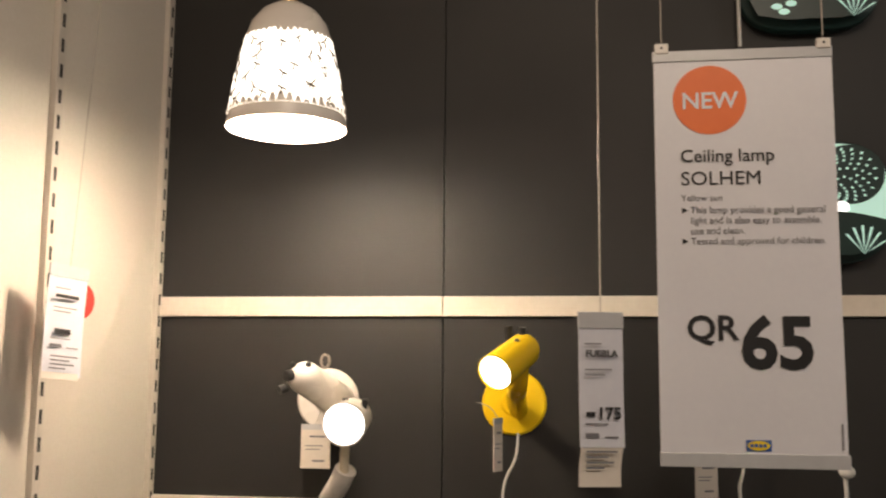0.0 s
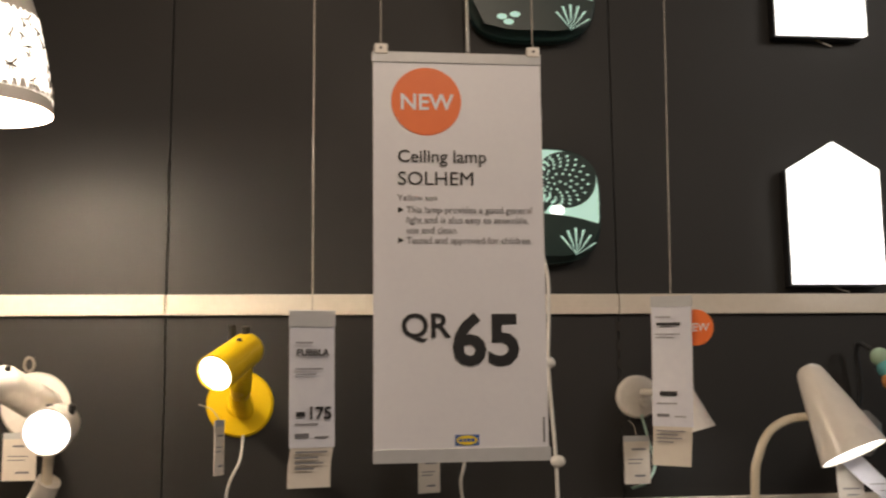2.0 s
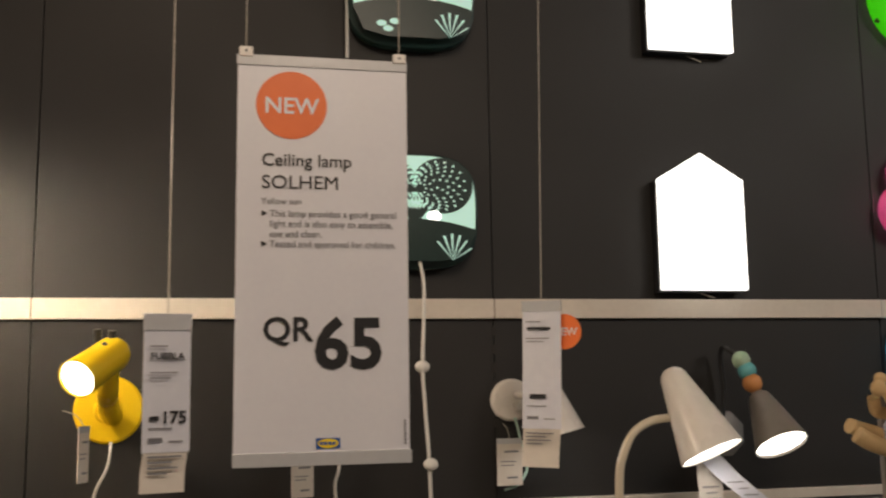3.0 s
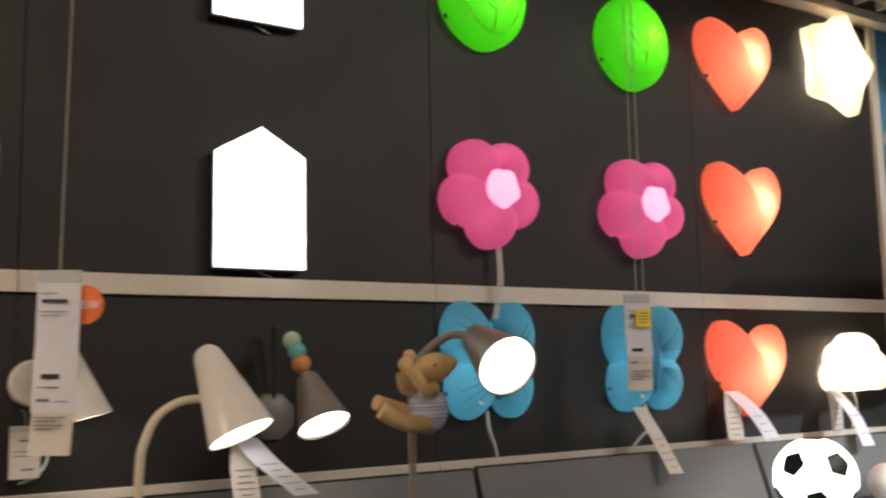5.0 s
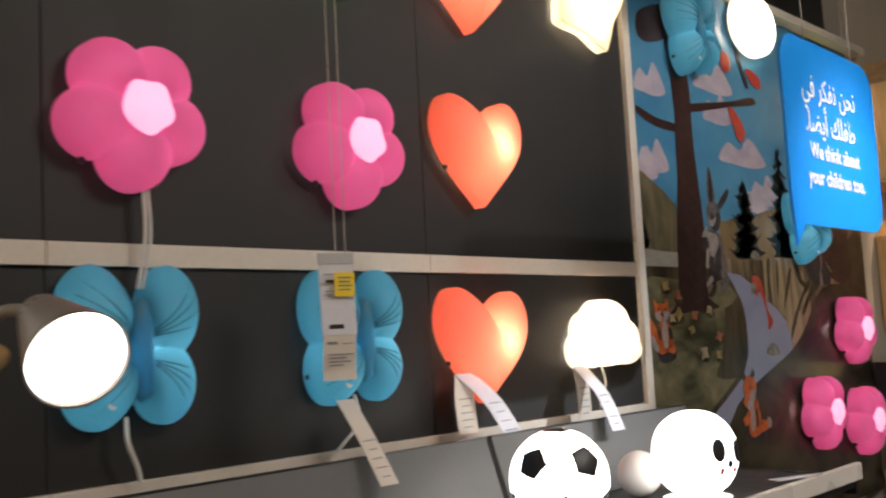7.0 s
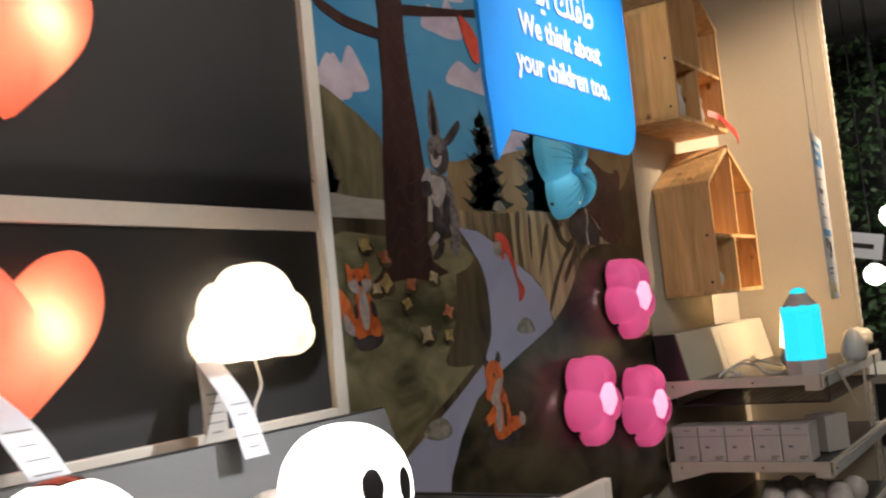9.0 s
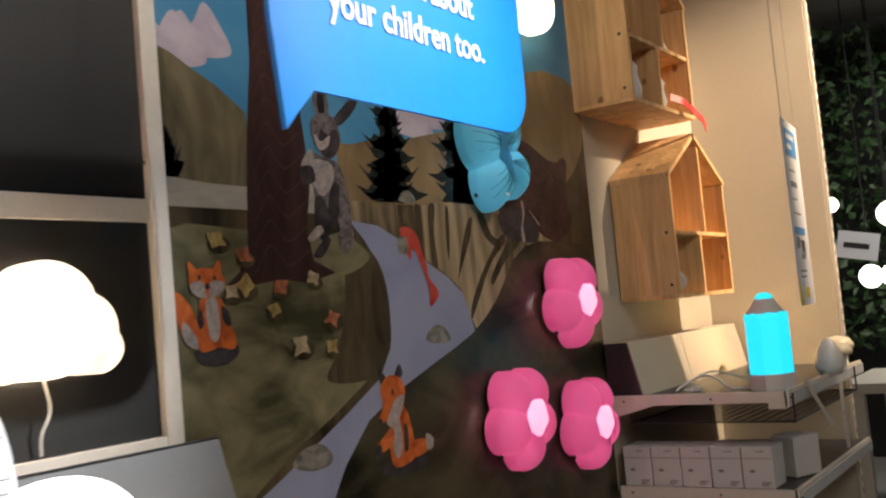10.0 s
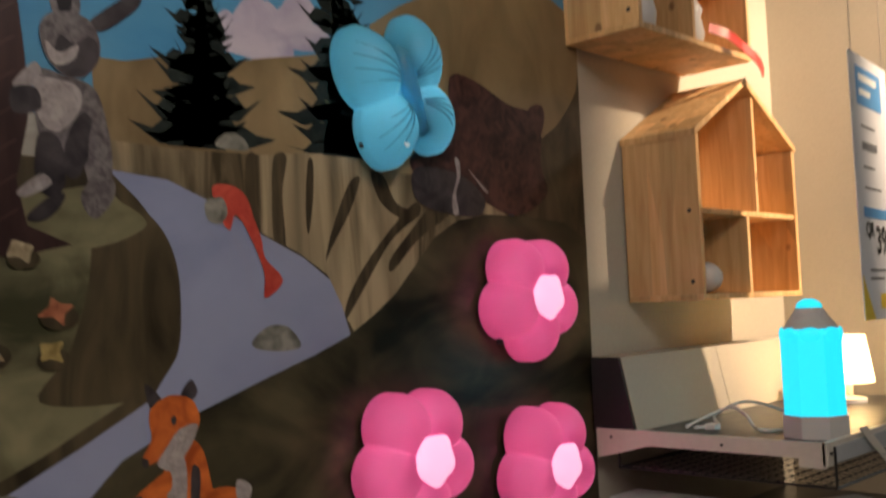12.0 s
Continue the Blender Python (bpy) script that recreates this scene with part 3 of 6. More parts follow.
def tree_lamp(m, label):
    ob = thing("tree_wall_lamp", m, label, "wall lamp", "tree wall lamps")
    sq = lambda a: tuple(math.copysign(abs(v) ** 0.62, v) * h for v, h in ((math.sin(a), 0.15), (math.cos(a), 0.132)))
    hgt = lambda s, x, z: 0.022 * (1 - s ** 3)
    part("shade", puff(sq, hgt, 0.034, 80, 14), M["deep_green"], ob, "dark green moulded shade", "all")
    wall_back(ob, sq, M["housing"])
    y = -0.0585
    def flat(pts, k, mat, name, label=""):
        return part(name, slab(pts, y - 0.0012 * k, y - 0.0012 * k + 0.0008), mat, ob, label)
    edge = [sq(2 * math.pi * i / 80) for i in range(80)]
    flat([(x * 0.93, z * 0.93 if z > 0 else max(z * 0.93, -0.045)) for x, z in edge], 0, M["mint"], "sky_print", "pale mint translucent sky")
    for cx, cz, r in ((-0.046, -0.012, 0.018), (0.044, -0.015, 0.012)):
        flat(blob(cx, cz, r * 1.3, r), 2.5, M["lit_white"], "light_spot", "bulb shining through")
    lobes = union_curve([(-0.064, 0.010, 0.070, 0.064), (0.064, 0.010, 0.070, 0.064), (0, -0.012, 0.06, 0.035)])
    crown = [(x, z + 0.045) for x, z in (lobes(2 * math.pi * i / 72) for i in range(72))]
    flat(crown, 1, M["deep_green"], "tree_crown", "dark green printed tree crown")
    flat([(-0.024, -0.075), (-0.014, -0.02), (-0.05, 0.02), (0.05, 0.02), (0.014, -0.02), (0.024, -0.075)], 2, M["deep_green"], "tree_trunk", "dark green printed trunk")
    hill = [(-0.142 + 0.0071 * i, -0.022 - 0.024 * ((i - 20) / 20) ** 2) for i in range(41)]
    flat(hill + [(0.115, -0.105), (0.06, -0.117), (-0.06, -0.117), (-0.115, -0.105)], 3, M["deep_green"], "hill", "dark green printed hill")
    rnd = random.Random(4)
    for ring in range(2, 10):
        bm = bmesh.new()
        for k in range(34):
            a = math.pi * (k + 0.5 * (ring % 2)) / 17
            r = ring / 10.4
            lx, lz = lobes(a)
            cx, cz = lx * r, 0.045 + lz * r
            if ring < 6 and k % 2:
                continue
            w, h = 0.0026 + rnd.random() * 0.001, 0.0062 * (0.6 + 0.4 * r)
            ca, sa = math.sin(a), math.cos(a)
            loop = [(cx + ca * h * p + sa * w * q, cz + sa * h * p - ca * w * q) for p, q in ((-0.8, 0), (0, 0.9), (0.8, 0), (0, -0.9))]
            slab(loop, y - 0.0034, y - 0.0026, bm=bm)
        tagged(part("leaf_cutouts", bm, M["mint"], ob), kind="stuff")
    for cx, cz in ((-0.075, -0.088), (-0.045, -0.082), (-0.06, -0.1)):
        flat([(cx + 0.012 * math.cos(a), cz + 0.007 * math.sin(a)) for a in [math.pi * i / 6 for i in range(12)]], 5, M["mint"], "stone")
    for k in range(6):
        a = radians(20 + 24 * k)
        flat([(0.085, -0.115), (0.085 + 0.045 * math.cos(a) + 0.003, -0.105 + 0.05 * math.sin(a)), (0.085 + 0.045 * math.cos(a) - 0.003, -0.105 + 0.05 * math.sin(a))], 5, M["mint"], "fern_blade")
    return ob


tree_lamp(pose(0.808, YW, 1.947), "mint green wall lamp with a dark tree print")
tree_lamp(pose(0.810, YW, 2.463), "mint green wall lamp with a dark tree print")

# ---------------------------------------------------------------- mural
LAYER = [0]
mural = thing("mural", (0, YW - 0.004, 0), "printed woodland mural with a tree, river and soft toys", "mural", "", "structure")
mx0, mx1, mz0, mz1 = MURAL


def clip(pts):
    return [(min(max(x, mx0), mx1), min(max(z, mz0), mz1)) for x, z in pts]


def curve2(pts, n=5):
    """A rounded closed outline through a few points."""
    k = len(pts)
    out = []
    for i in range(k):
        p0, p1, p2, p3 = (Vector((*pts[(i + j) % k], 0)) for j in (-1, 0, 1, 2))
        for s in range(n):
            t = s / n
            q = 0.5 * (2 * p1 + (p2 - p0) * t + (2 * p0 - 5 * p1 + 4 * p2 - p3) * t * t + (3 * p1 - p0 - 3 * p2 + p3) * t ** 3)
            out.append((q.x, q.y))
    return out


def printed(name, pts, mat, label="", parent=None, rounded=False):
    if rounded:
        pts = curve2(pts)
    LAYER[0] += 1
    y = -0.00005 * LAYER[0]
    bm = slab(clip(pts), y, y + 0.00004)
    return part(name, bm, mat, parent or mural, label)


def cloth(name, c1, c2, scale, stretch, contrast=(0.38, 0.62)):
    return material(name, c1, c2, 0.34, scale=scale, stretch=stretch, spec=0.35, fine=2.2, contrast=contrast, twist=1.6)


P_SKY = cloth("print_sky", (0.045, 0.19, 0.36), (0.09, 0.27, 0.42), 2.0, (1, 1, 1.6))
P_CLOUD = cloth("print_cloud", (0.36, 0.30, 0.38), (0.50, 0.43, 0.48), 9, (1, 1, 1.5))
P_SAND = cloth("print_sand_cloth", (0.13, 0.085, 0.04), (0.33, 0.23, 0.12), 4, (1.2, 1, 0.7), (0.34, 0.66))
P_OLIVE = cloth("print_olive_cloth", (0.010, 0.009, 0.005), (0.085, 0.068, 0.036), 4.5, (0.8, 1, 1.3), (0.40, 0.64))
P_MOSS = cloth("print_moss_cloth", (0.048, 0.046, 0.022), (0.23, 0.20, 0.11), 6, (0.8, 1, 1.5))
P_VALLEY = cloth("print_valley", (0.30, 0.27, 0.22), (0.42, 0.38, 0.32), 12, (0.5, 1, 2))
P_MOUNT = cloth("print_mountain", (0.055, 0.048, 0.024), (0.19, 0.155, 0.09), 9, (1.4, 1, 0.4))
P_RIVER = cloth("print_river", (0.16, 0.18, 0.29), (0.27, 0.28, 0.39), 2, (1, 1, 1))
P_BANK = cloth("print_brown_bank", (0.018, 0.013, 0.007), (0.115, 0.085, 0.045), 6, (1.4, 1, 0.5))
P_CLIFF = cloth("print_cliff_cloth", (0.045, 0.032, 0.016), (0.40, 0.30, 0.18), 7, (1.8, 1, 0.2), (0.40, 0.62))
P_FOLD = cloth("print_cloth_fold", (0.022, 0.015, 0.008), (0.09, 0.065, 0.036), 20, (1.6, 1, 0.2))
P_TRUNK = cloth("print_trunk", (0.030, 0.014, 0.013), (0.055, 0.026, 0.022), 16, (1.4, 1, 0.3))
P_GRAIN = cloth("print_trunk_line", (0.075, 0.036, 0.032), (0.09, 0.045, 0.04), 20, (1, 1, 1))
P_FIR = cloth("print_fir", (0.008, 0.011, 0.010), (0.024, 0.030, 0.025), 40, (1, 1, 1))
P_GREY = cloth("print_grey_plush", (0.065, 0.054, 0.054), (0.18, 0.152, 0.15), 55, (1, 1, 1))
P_DARK = cloth("print_dark_plush", (0.016, 0.013, 0.015), (0.065, 0.053, 0.055), 16, (1, 1, 1))
P_PALE = cloth("print_pale_plush", (0.24, 0.20, 0.19), (0.40, 0.34, 0.32), 55, (1, 1, 1))
P_ORANGE = cloth("print_orange_plush", (0.30, 0.055, 0.012), (0.66, 0.16, 0.035), 16, (1, 1, 1))
P_BROWN = cloth("print_brown_plush", (0.020, 0.008, 0.007), (0.085, 0.034, 0.028), 26, (1, 1, 1))
P_RED = cloth("print_red", (0.38, 0.04, 0.03), (0.52, 0.08, 0.05), 30, (1, 1, 1))
P_ROCK = cloth("print_stone", (0.09, 0.085, 0.07), (0.26, 0.24, 0.20), 22, (1, 1, 1.5))
P_AUTUMN = [cloth("print_leaf_yellow", (0.22, 0.15, 0.05), (0.45, 0.32, 0.12), 40, (1, 1, 1)),
            cloth("print_leaf_red", (0.20, 0.06, 0.03), (0.45, 0.16, 0.08), 40, (1, 1, 1)),
            cloth("print_leaf_tan", (0.25, 0.19, 0.11), (0.5, 0.40, 0.25), 40, (1, 1, 1))]

part("sheet", box(mx0, mx1, 0.0, 0.02, mz0, mz1), P_SKY, mural, "blue sky of the printed sheet")
# clouds
for cx, cz, w in ((4.114, 2.366, 0.1), (4.564, 2.436, 0.15), (4.58, 2.319, 0.11), (4.759, 2.174, 0.19), (4.94, 2.031, 0.1), (4.039, 2.065, 0.09), (4.919, 2.039, 0.12), (4.845, 1.996, 0.1), (4.102, 2.095, 0.1)):
    base = [(cx - w, cz - 0.02), (cx - 0.6 * w, cz + 0.05), (cx - 0.1 * w, cz + 0.03), (cx + 0.3 * w, cz + 0.085), (cx + 0.75 * w, cz + 0.04), (cx + w, cz - 0.015), (cx + 0.3 * w, cz - 0.035), (cx - 0.4 * w, cz - 0.03)]
    printed("cloud", base, P_CLOUD, "pink-grey printed cloud", rounded=True)
# hills, banks and the river
printed("far_hill", [(4.524, 1.917), (4.581, 1.917), (4.708, 1.95), (4.783, 1.943), (4.864, 1.965), (4.961, 1.985), (5.066, 2.01), (5.222, 2.011), (5.192, 1.764), (4.529, 1.755)], P_SAND, "sand-coloured cloth hill")
printed("valley", [(3.992, 1.814), (4.108, 1.814), (4.224, 1.811), (4.539, 1.809), (4.525, 1.702), (4.212, 1.702), (3.992, 1.709)], P_VALLEY, "pale valley floor")
printed("mountain", [(3.992, 2.066), (4.035, 2.054), (4.085, 2.03), (4.146, 2.005), (4.227, 1.956), (4.255, 1.79), (4.109, 1.792), (3.992, 1.801)], P_MOUNT, "olive cloth mountain")
printed("round_hill", [(5.15, 2.082), (5.237, 2.139), (5.341, 2.19), (5.48, 2.238), (5.643, 2.271), (5.784, 2.266), (5.885, 2.228), (5.892, 2.125), (5.892, 1.682), (5.186, 1.708), (5.097, 1.803)], P_SAND, "rounded sand-coloured cloth hill")
printed("hill_shade", [(5.686, 1.862), (5.794, 1.936), (5.878, 2.031), (5.892, 2.091), (5.892, 1.612), (5.619, 1.633), (5.622, 1.745)], P_BANK, "dark fold of the hill", rounded=True)
printed("ground_cloth", [(mx0, mz0), (mx0, 1.74), (4.62, 1.74), (5.2, 1.62), (mx1, 1.70), (mx1, mz0)], P_BANK, "dark brown cloth ground")
printed("meadow", [(3.992, 1.693), (4.044, 1.707), (4.134, 1.701), (4.211, 1.696), (4.378, 1.671), (4.538, 1.703), (4.605, 1.644), (4.667, 1.537), (4.665, 1.415), (4.565, 1.335), (4.429, 1.265), (4.308, 1.214), (4.194, 1.15), (4.129, 1.106), (4.03, 0.75), (3.992, 0.75)], P_MOSS, "mossy green cloth bank")
printed("cliff", [(4.544, 1.778), (4.663, 1.774), (4.761, 1.775), (4.866, 1.778), (4.962, 1.79), (5.108, 1.803), (5.159, 1.766), (5.287, 1.767), (5.383, 1.733), (5.60, 1.70), (5.42, 1.60), (5.34, 1.54), (5.22, 1.45), (5.09, 1.41), (5.032, 1.496), (5.013, 1.546), (4.943, 1.59), (4.853, 1.629), (4.753, 1.679), (4.659, 1.719), (4.548, 1.728)], P_CLIFF, "draped sand-coloured cloth cliff")
printed("fold", [(4.826, 1.773), (4.848, 1.774), (4.845, 1.704), (4.853, 1.629), (4.828, 1.648), (4.821, 1.716)], P_FOLD, "", rounded=True)
printed("fold", [(4.888, 1.775), (4.919, 1.779), (4.906, 1.705), (4.91, 1.603), (4.884, 1.61), (4.881, 1.692)], P_FOLD, "", rounded=True)
printed("fold", [(5.074, 1.734), (5.106, 1.748), (5.077, 1.68), (5.023, 1.6), (5.008, 1.575), (5.022, 1.627)], P_FOLD, "", rounded=True)
printed("fold", [(5.255, 1.701), (5.276, 1.68), (5.186, 1.617), (5.096, 1.505), (5.053, 1.455), (5.067, 1.507), (5.139, 1.597)], P_FOLD, "", rounded=True)
printed("fold", [(5.136, 1.763), (5.173, 1.757), (5.208, 1.701), (5.276, 1.68), (5.227, 1.666), (5.162, 1.701)], P_FOLD, "", rounded=True)
printed("fold", [(4.97, 1.771), (4.984, 1.771), (4.98, 1.692), (4.966, 1.628), (4.961, 1.679)], P_FOLD, "", rounded=True)
printed("fold", [(5.329, 1.71), (5.377, 1.688), (5.269, 1.623), (5.19, 1.555), (5.181, 1.576), (5.234, 1.63)], P_FOLD, "", rounded=True)
printed("river", [(4.548, 1.728), (4.659, 1.717), (4.761, 1.676), (4.853, 1.626), (4.951, 1.582), (5.016, 1.538), (5.044, 1.488), (5.079, 1.385), (4.987, 1.355), (4.872, 1.329), (4.886, 1.307), (4.785, 1.274), (4.721, 1.253), (4.562, 1.241), (4.463, 1.149), (4.395, 1.054), (4.33, 0.75), (4.02, 0.75), (4.139, 1.107), (4.303, 1.181), (4.491, 1.271), (4.618, 1.337), (4.668, 1.405), (4.672, 1.529), (4.649, 1.621), (4.603, 1.678)], P_RIVER, "smooth lilac-blue river")
printed("bank", [(4.53, 1.662), (4.595, 1.665), (4.638, 1.639), (4.668, 1.586), (4.679, 1.517), (4.672, 1.416), (4.632, 1.376), (4.574, 1.338), (4.427, 1.351), (4.476, 1.426), (4.509, 1.528)], P_BANK, "brown cloth river bank", rounded=True)
printed("bank_light", [(4.481, 1.641), (4.538, 1.678), (4.595, 1.661), (4.615, 1.633), (4.548, 1.601), (4.465, 1.593)], P_MOSS, "", rounded=True)
printed("dune", [(5.892, 1.635), (5.802, 1.677), (5.642, 1.688), (5.495, 1.687), (5.397, 1.67), (5.321, 1.63), (5.256, 1.566), (5.194, 1.506), (5.127, 1.46), (5.056, 1.421), (4.975, 1.391), (4.866, 1.357), (4.765, 1.324), (4.701, 1.303), (4.562, 1.241), (4.463, 1.149), (4.395, 1.054), (4.33, 0.75), (5.892, 0.75)], P_OLIVE, "dark olive cloth dune")


def fir(cx, z0, z1, w):
    """A printed fir: a ragged core and drooping branches with upturned tips, laid over one another."""
    rf = random.Random(int(cx * 1000))
    LAYER[0] += 1
    y = -0.00005 * LAYER[0]
    bm = bmesh.new()
    h = z1 - z0
    core = [(cx, z1)] + [(cx + (0.05 + 0.24 * k / 9) * w * (1.0 if k % 2 else 0.7), z1 - h * (k + 1) / 10) for k in range(9)]
    core += [(cx + 0.3 * w, z0), (cx - 0.3 * w, z0)] + [(cx - (0.05 + 0.24 * k / 9) * w * (0.75 if k % 2 else 1.0), z1 - h * (k + 1.3) / 10.4) for k in range(8, -1, -1)]
    slab(core, y, y + 0.00004, bm=bm)
    for k in range(34):
        t = (k // 2 + rf.uniform(0, 1)) / 17
        sgn = 1 if k % 2 else -1
        z = z1 - h * (0.03 + 0.93 * t)
        L = w * (0.14 + 0.86 * t ** 0.75) * rf.uniform(0.6, 1.12)
        th, droop, up = 0.009 + 0.011 * t, rf.uniform(-0.015, 0.03), rf.uniform(0.0, 0.035)
        slab([(cx, max(z - th, z0)), (cx + sgn * L * 0.6, max(z - droop - th, z0)), (cx + sgn * L, max(z - droop + up, z0 + 0.003)), (cx + sgn * L * 0.7, max(z - droop + th * 0.4, z0 + 0.002)), (cx + sgn * L * 0.55, max(z - droop + th + up * 0.4, z0 + 0.004)), (cx, max(z + th, z0 + 0.004))], y, y + 0.00004, bm=bm)
    tagged(part("fir_tree", bm, P_FIR, mural, "dark printed fir tree"), kind="stuff")


fir(4.736, 1.779, 2.10, 0.15)
fir(5.064, 1.79, 2.252, 0.18)
fir(3.998, 1.799, 1.904, 0.06)
printed("stone", [(4.761, 1.785), (4.772, 1.806), (4.798, 1.814), (4.823, 1.803), (4.827, 1.783)], P_ROCK, "", rounded=True)
printed("stone", [(4.826, 1.424), (4.864, 1.451), (4.91, 1.447), (4.939, 1.411), (4.906, 1.402), (4.842, 1.408)], P_ROCK, "", rounded=True)
printed("stone", [(4.291, 1.178), (4.317, 1.206), (4.375, 1.215), (4.417, 1.191), (4.413, 1.164), (4.354, 1.158)], P_ROCK, "", rounded=True)
# the big trunk
printed("tree_trunk", [(4.218, 2.647), (4.244, 2.509), (4.266, 2.288), (4.258, 2.212), (4.254, 2.074), (4.227, 1.895), (4.214, 1.762), (4.206, 1.656), (4.175, 1.605), (4.126, 1.571), (4.215, 1.578), (4.299, 1.588), (4.386, 1.578), (4.484, 1.6), (4.412, 1.629), (4.396, 1.7), (4.416, 1.799), (4.413, 1.899), (4.398, 2.026), (4.385, 2.138), (4.379, 2.252), (4.383, 2.335), (4.372, 2.532), (4.406, 2.687)], P_TRUNK, "dark red-brown printed tree trunk")
for k in range(14):
    z = 1.604 + 0.055 * k
    cx, w = 4.311 + 0.002 * k, 0.087 - 0.0022 * k
    LAYER[0] += 1
    y = -0.00005 * LAYER[0]
    part("grain_line", ribbon([(cx - w, y, z), (cx - 0.4 * w, y, z + 0.06), (cx + 0.2 * w, y, z + 0.015), (cx + w, y, z + 0.05)], (0, 0, 0.0016), 0.00004), P_GRAIN, mural)
printed("branch", [(4.383, 2.337), (4.68, 2.387), (4.864, 2.429), (4.889, 2.403), (4.676, 2.364), (4.379, 2.307)], P_TRUNK, "dark bare branch", rounded=True)
printed("branch", [(4.019, 2.28), (4.135, 2.255), (4.264, 2.247), (4.272, 2.221), (4.131, 2.224), (4.023, 2.255)], P_TRUNK, "dark bare branch", rounded=True)
printed("branch", [(4.272, 2.576), (4.135, 2.519), (4.058, 2.534), (4.069, 2.616), (4.229, 2.67)], P_TRUNK, "dark bare branch", rounded=True)
# plain soft-toy shapes
printed("grey_toy_ear", [(4.474, 2.115), (4.493, 2.083), (4.505, 1.988), (4.47, 1.965), (4.452, 2.004), (4.457, 2.063)], P_GREY, "", rounded=True)
printed("grey_toy_ear", [(4.477, 2.088), (4.488, 2.067), (4.491, 1.994), (4.472, 1.98), (4.465, 2.013)], P_DARK, "", rounded=True)
printed("grey_toy_ear", [(4.607, 2.042), (4.611, 2.016), (4.548, 1.963), (4.513, 1.964), (4.549, 2.001)], P_DARK, "", rounded=True)
printed("grey_toy_body", [(4.43, 1.88), (4.474, 1.877), (4.525, 1.863), (4.546, 1.812), (4.553, 1.745), (4.55, 1.695), (4.518, 1.694), (4.498, 1.743), (4.452, 1.715), (4.435, 1.762), (4.425, 1.826)], P_GREY, "", rounded=True)
printed("grey_toy_belly", [(4.427, 1.863), (4.48, 1.867), (4.504, 1.853), (4.499, 1.818), (4.465, 1.783), (4.434, 1.8)], P_PALE, "", rounded=True)
printed("grey_toy_arm", [(4.392, 1.853), (4.426, 1.892), (4.438, 1.874), (4.413, 1.846)], P_PALE, "", rounded=True)
printed("grey_toy_arm", [(4.39, 1.845), (4.429, 1.85), (4.435, 1.816), (4.393, 1.807)], P_DARK, "", rounded=True)
printed("grey_toy_leg", [(4.433, 1.778), (4.468, 1.766), (4.473, 1.694), (4.446, 1.676), (4.425, 1.709)], P_DARK, "", rounded=True)
printed("grey_toy_arm", [(4.478, 1.775), (4.507, 1.82), (4.527, 1.783), (4.496, 1.711), (4.472, 1.723)], P_DARK, "", rounded=True)
printed("grey_toy_leg", [(4.525, 1.81), (4.548, 1.801), (4.556, 1.723), (4.534, 1.7), (4.514, 1.744)], P_GREY, "", rounded=True)
printed("grey_toy_foot", [(4.396, 1.682), (4.435, 1.712), (4.451, 1.697), (4.411, 1.674)], P_PALE, "", rounded=True)
printed("grey_toy_foot", [(4.41, 1.641), (4.443, 1.673), (4.473, 1.682), (4.462, 1.657), (4.435, 1.636)], P_DARK, "", rounded=True)
printed("grey_toy_foot", [(4.499, 1.678), (4.523, 1.711), (4.557, 1.712), (4.556, 1.676), (4.522, 1.643)], P_GREY, "", rounded=True)
printed("grey_toy_head", [(4.442, 1.966), (4.472, 1.983), (4.517, 1.978), (4.537, 1.946), (4.535, 1.91), (4.508, 1.878), (4.474, 1.878), (4.448, 1.901), (4.436, 1.937)], P_GREY, "", rounded=True)
printed("grey_toy_face", [(4.468, 1.943), (4.494, 1.932), (4.517, 1.949), (4.536, 1.935), (4.533, 1.906), (4.505, 1.878), (4.474, 1.879), (4.46, 1.902)], P_DARK, "", rounded=True)
printed("grey_toy_muzzle", [(4.446, 1.93), (4.469, 1.914), (4.5, 1.931), (4.493, 1.906), (4.465, 1.892), (4.45, 1.906)], P_PALE, "", rounded=True)
printed("grey_toy_eye", [(4.463, 1.927), (4.474, 1.928), (4.473, 1.919), (4.462, 1.918)], P_DARK, "", rounded=True)
printed("brown_toy_body", [(5.389, 2.002), (5.474, 2.004), (5.596, 1.962), (5.685, 1.952), (5.718, 1.905), (5.711, 1.822), (5.73, 1.747), (5.613, 1.689), (5.488, 1.719), (5.389, 1.77), (5.275, 1.767), (5.257, 1.81), (5.372, 1.875)], P_BROWN, "", rounded=True)
printed("brown_toy_leg", [(5.265, 1.781), (5.403, 1.778), (5.49, 1.727), (5.456, 1.681), (5.279, 1.702)], P_DARK, "", rounded=True)
printed("brown_toy_ear", [(5.67, 1.957), (5.717, 1.976), (5.735, 1.949), (5.708, 1.88), (5.679, 1.895)], P_BROWN, "", rounded=True)
printed("brown_toy_string", [(5.394, 1.813), (5.409, 1.807), (5.41, 1.771), (5.394, 1.733), (5.4, 1.686), (5.382, 1.686), (5.382, 1.725), (5.399, 1.771)], P_PALE, "", rounded=True)
printed("brown_toy_string", [(5.439, 1.79), (5.463, 1.773), (5.503, 1.743), (5.492, 1.742)], P_PALE, "", rounded=True)
printed("red_fish", [(4.747, 1.707), (4.786, 1.715), (4.82, 1.696), (4.837, 1.654), (4.852, 1.617), (4.86, 1.58), (4.893, 1.549), (4.895, 1.529), (4.856, 1.504), (4.857, 1.549), (4.836, 1.603), (4.81, 1.648), (4.794, 1.659), (4.783, 1.631), (4.767, 1.649)], P_RED, "", rounded=True)
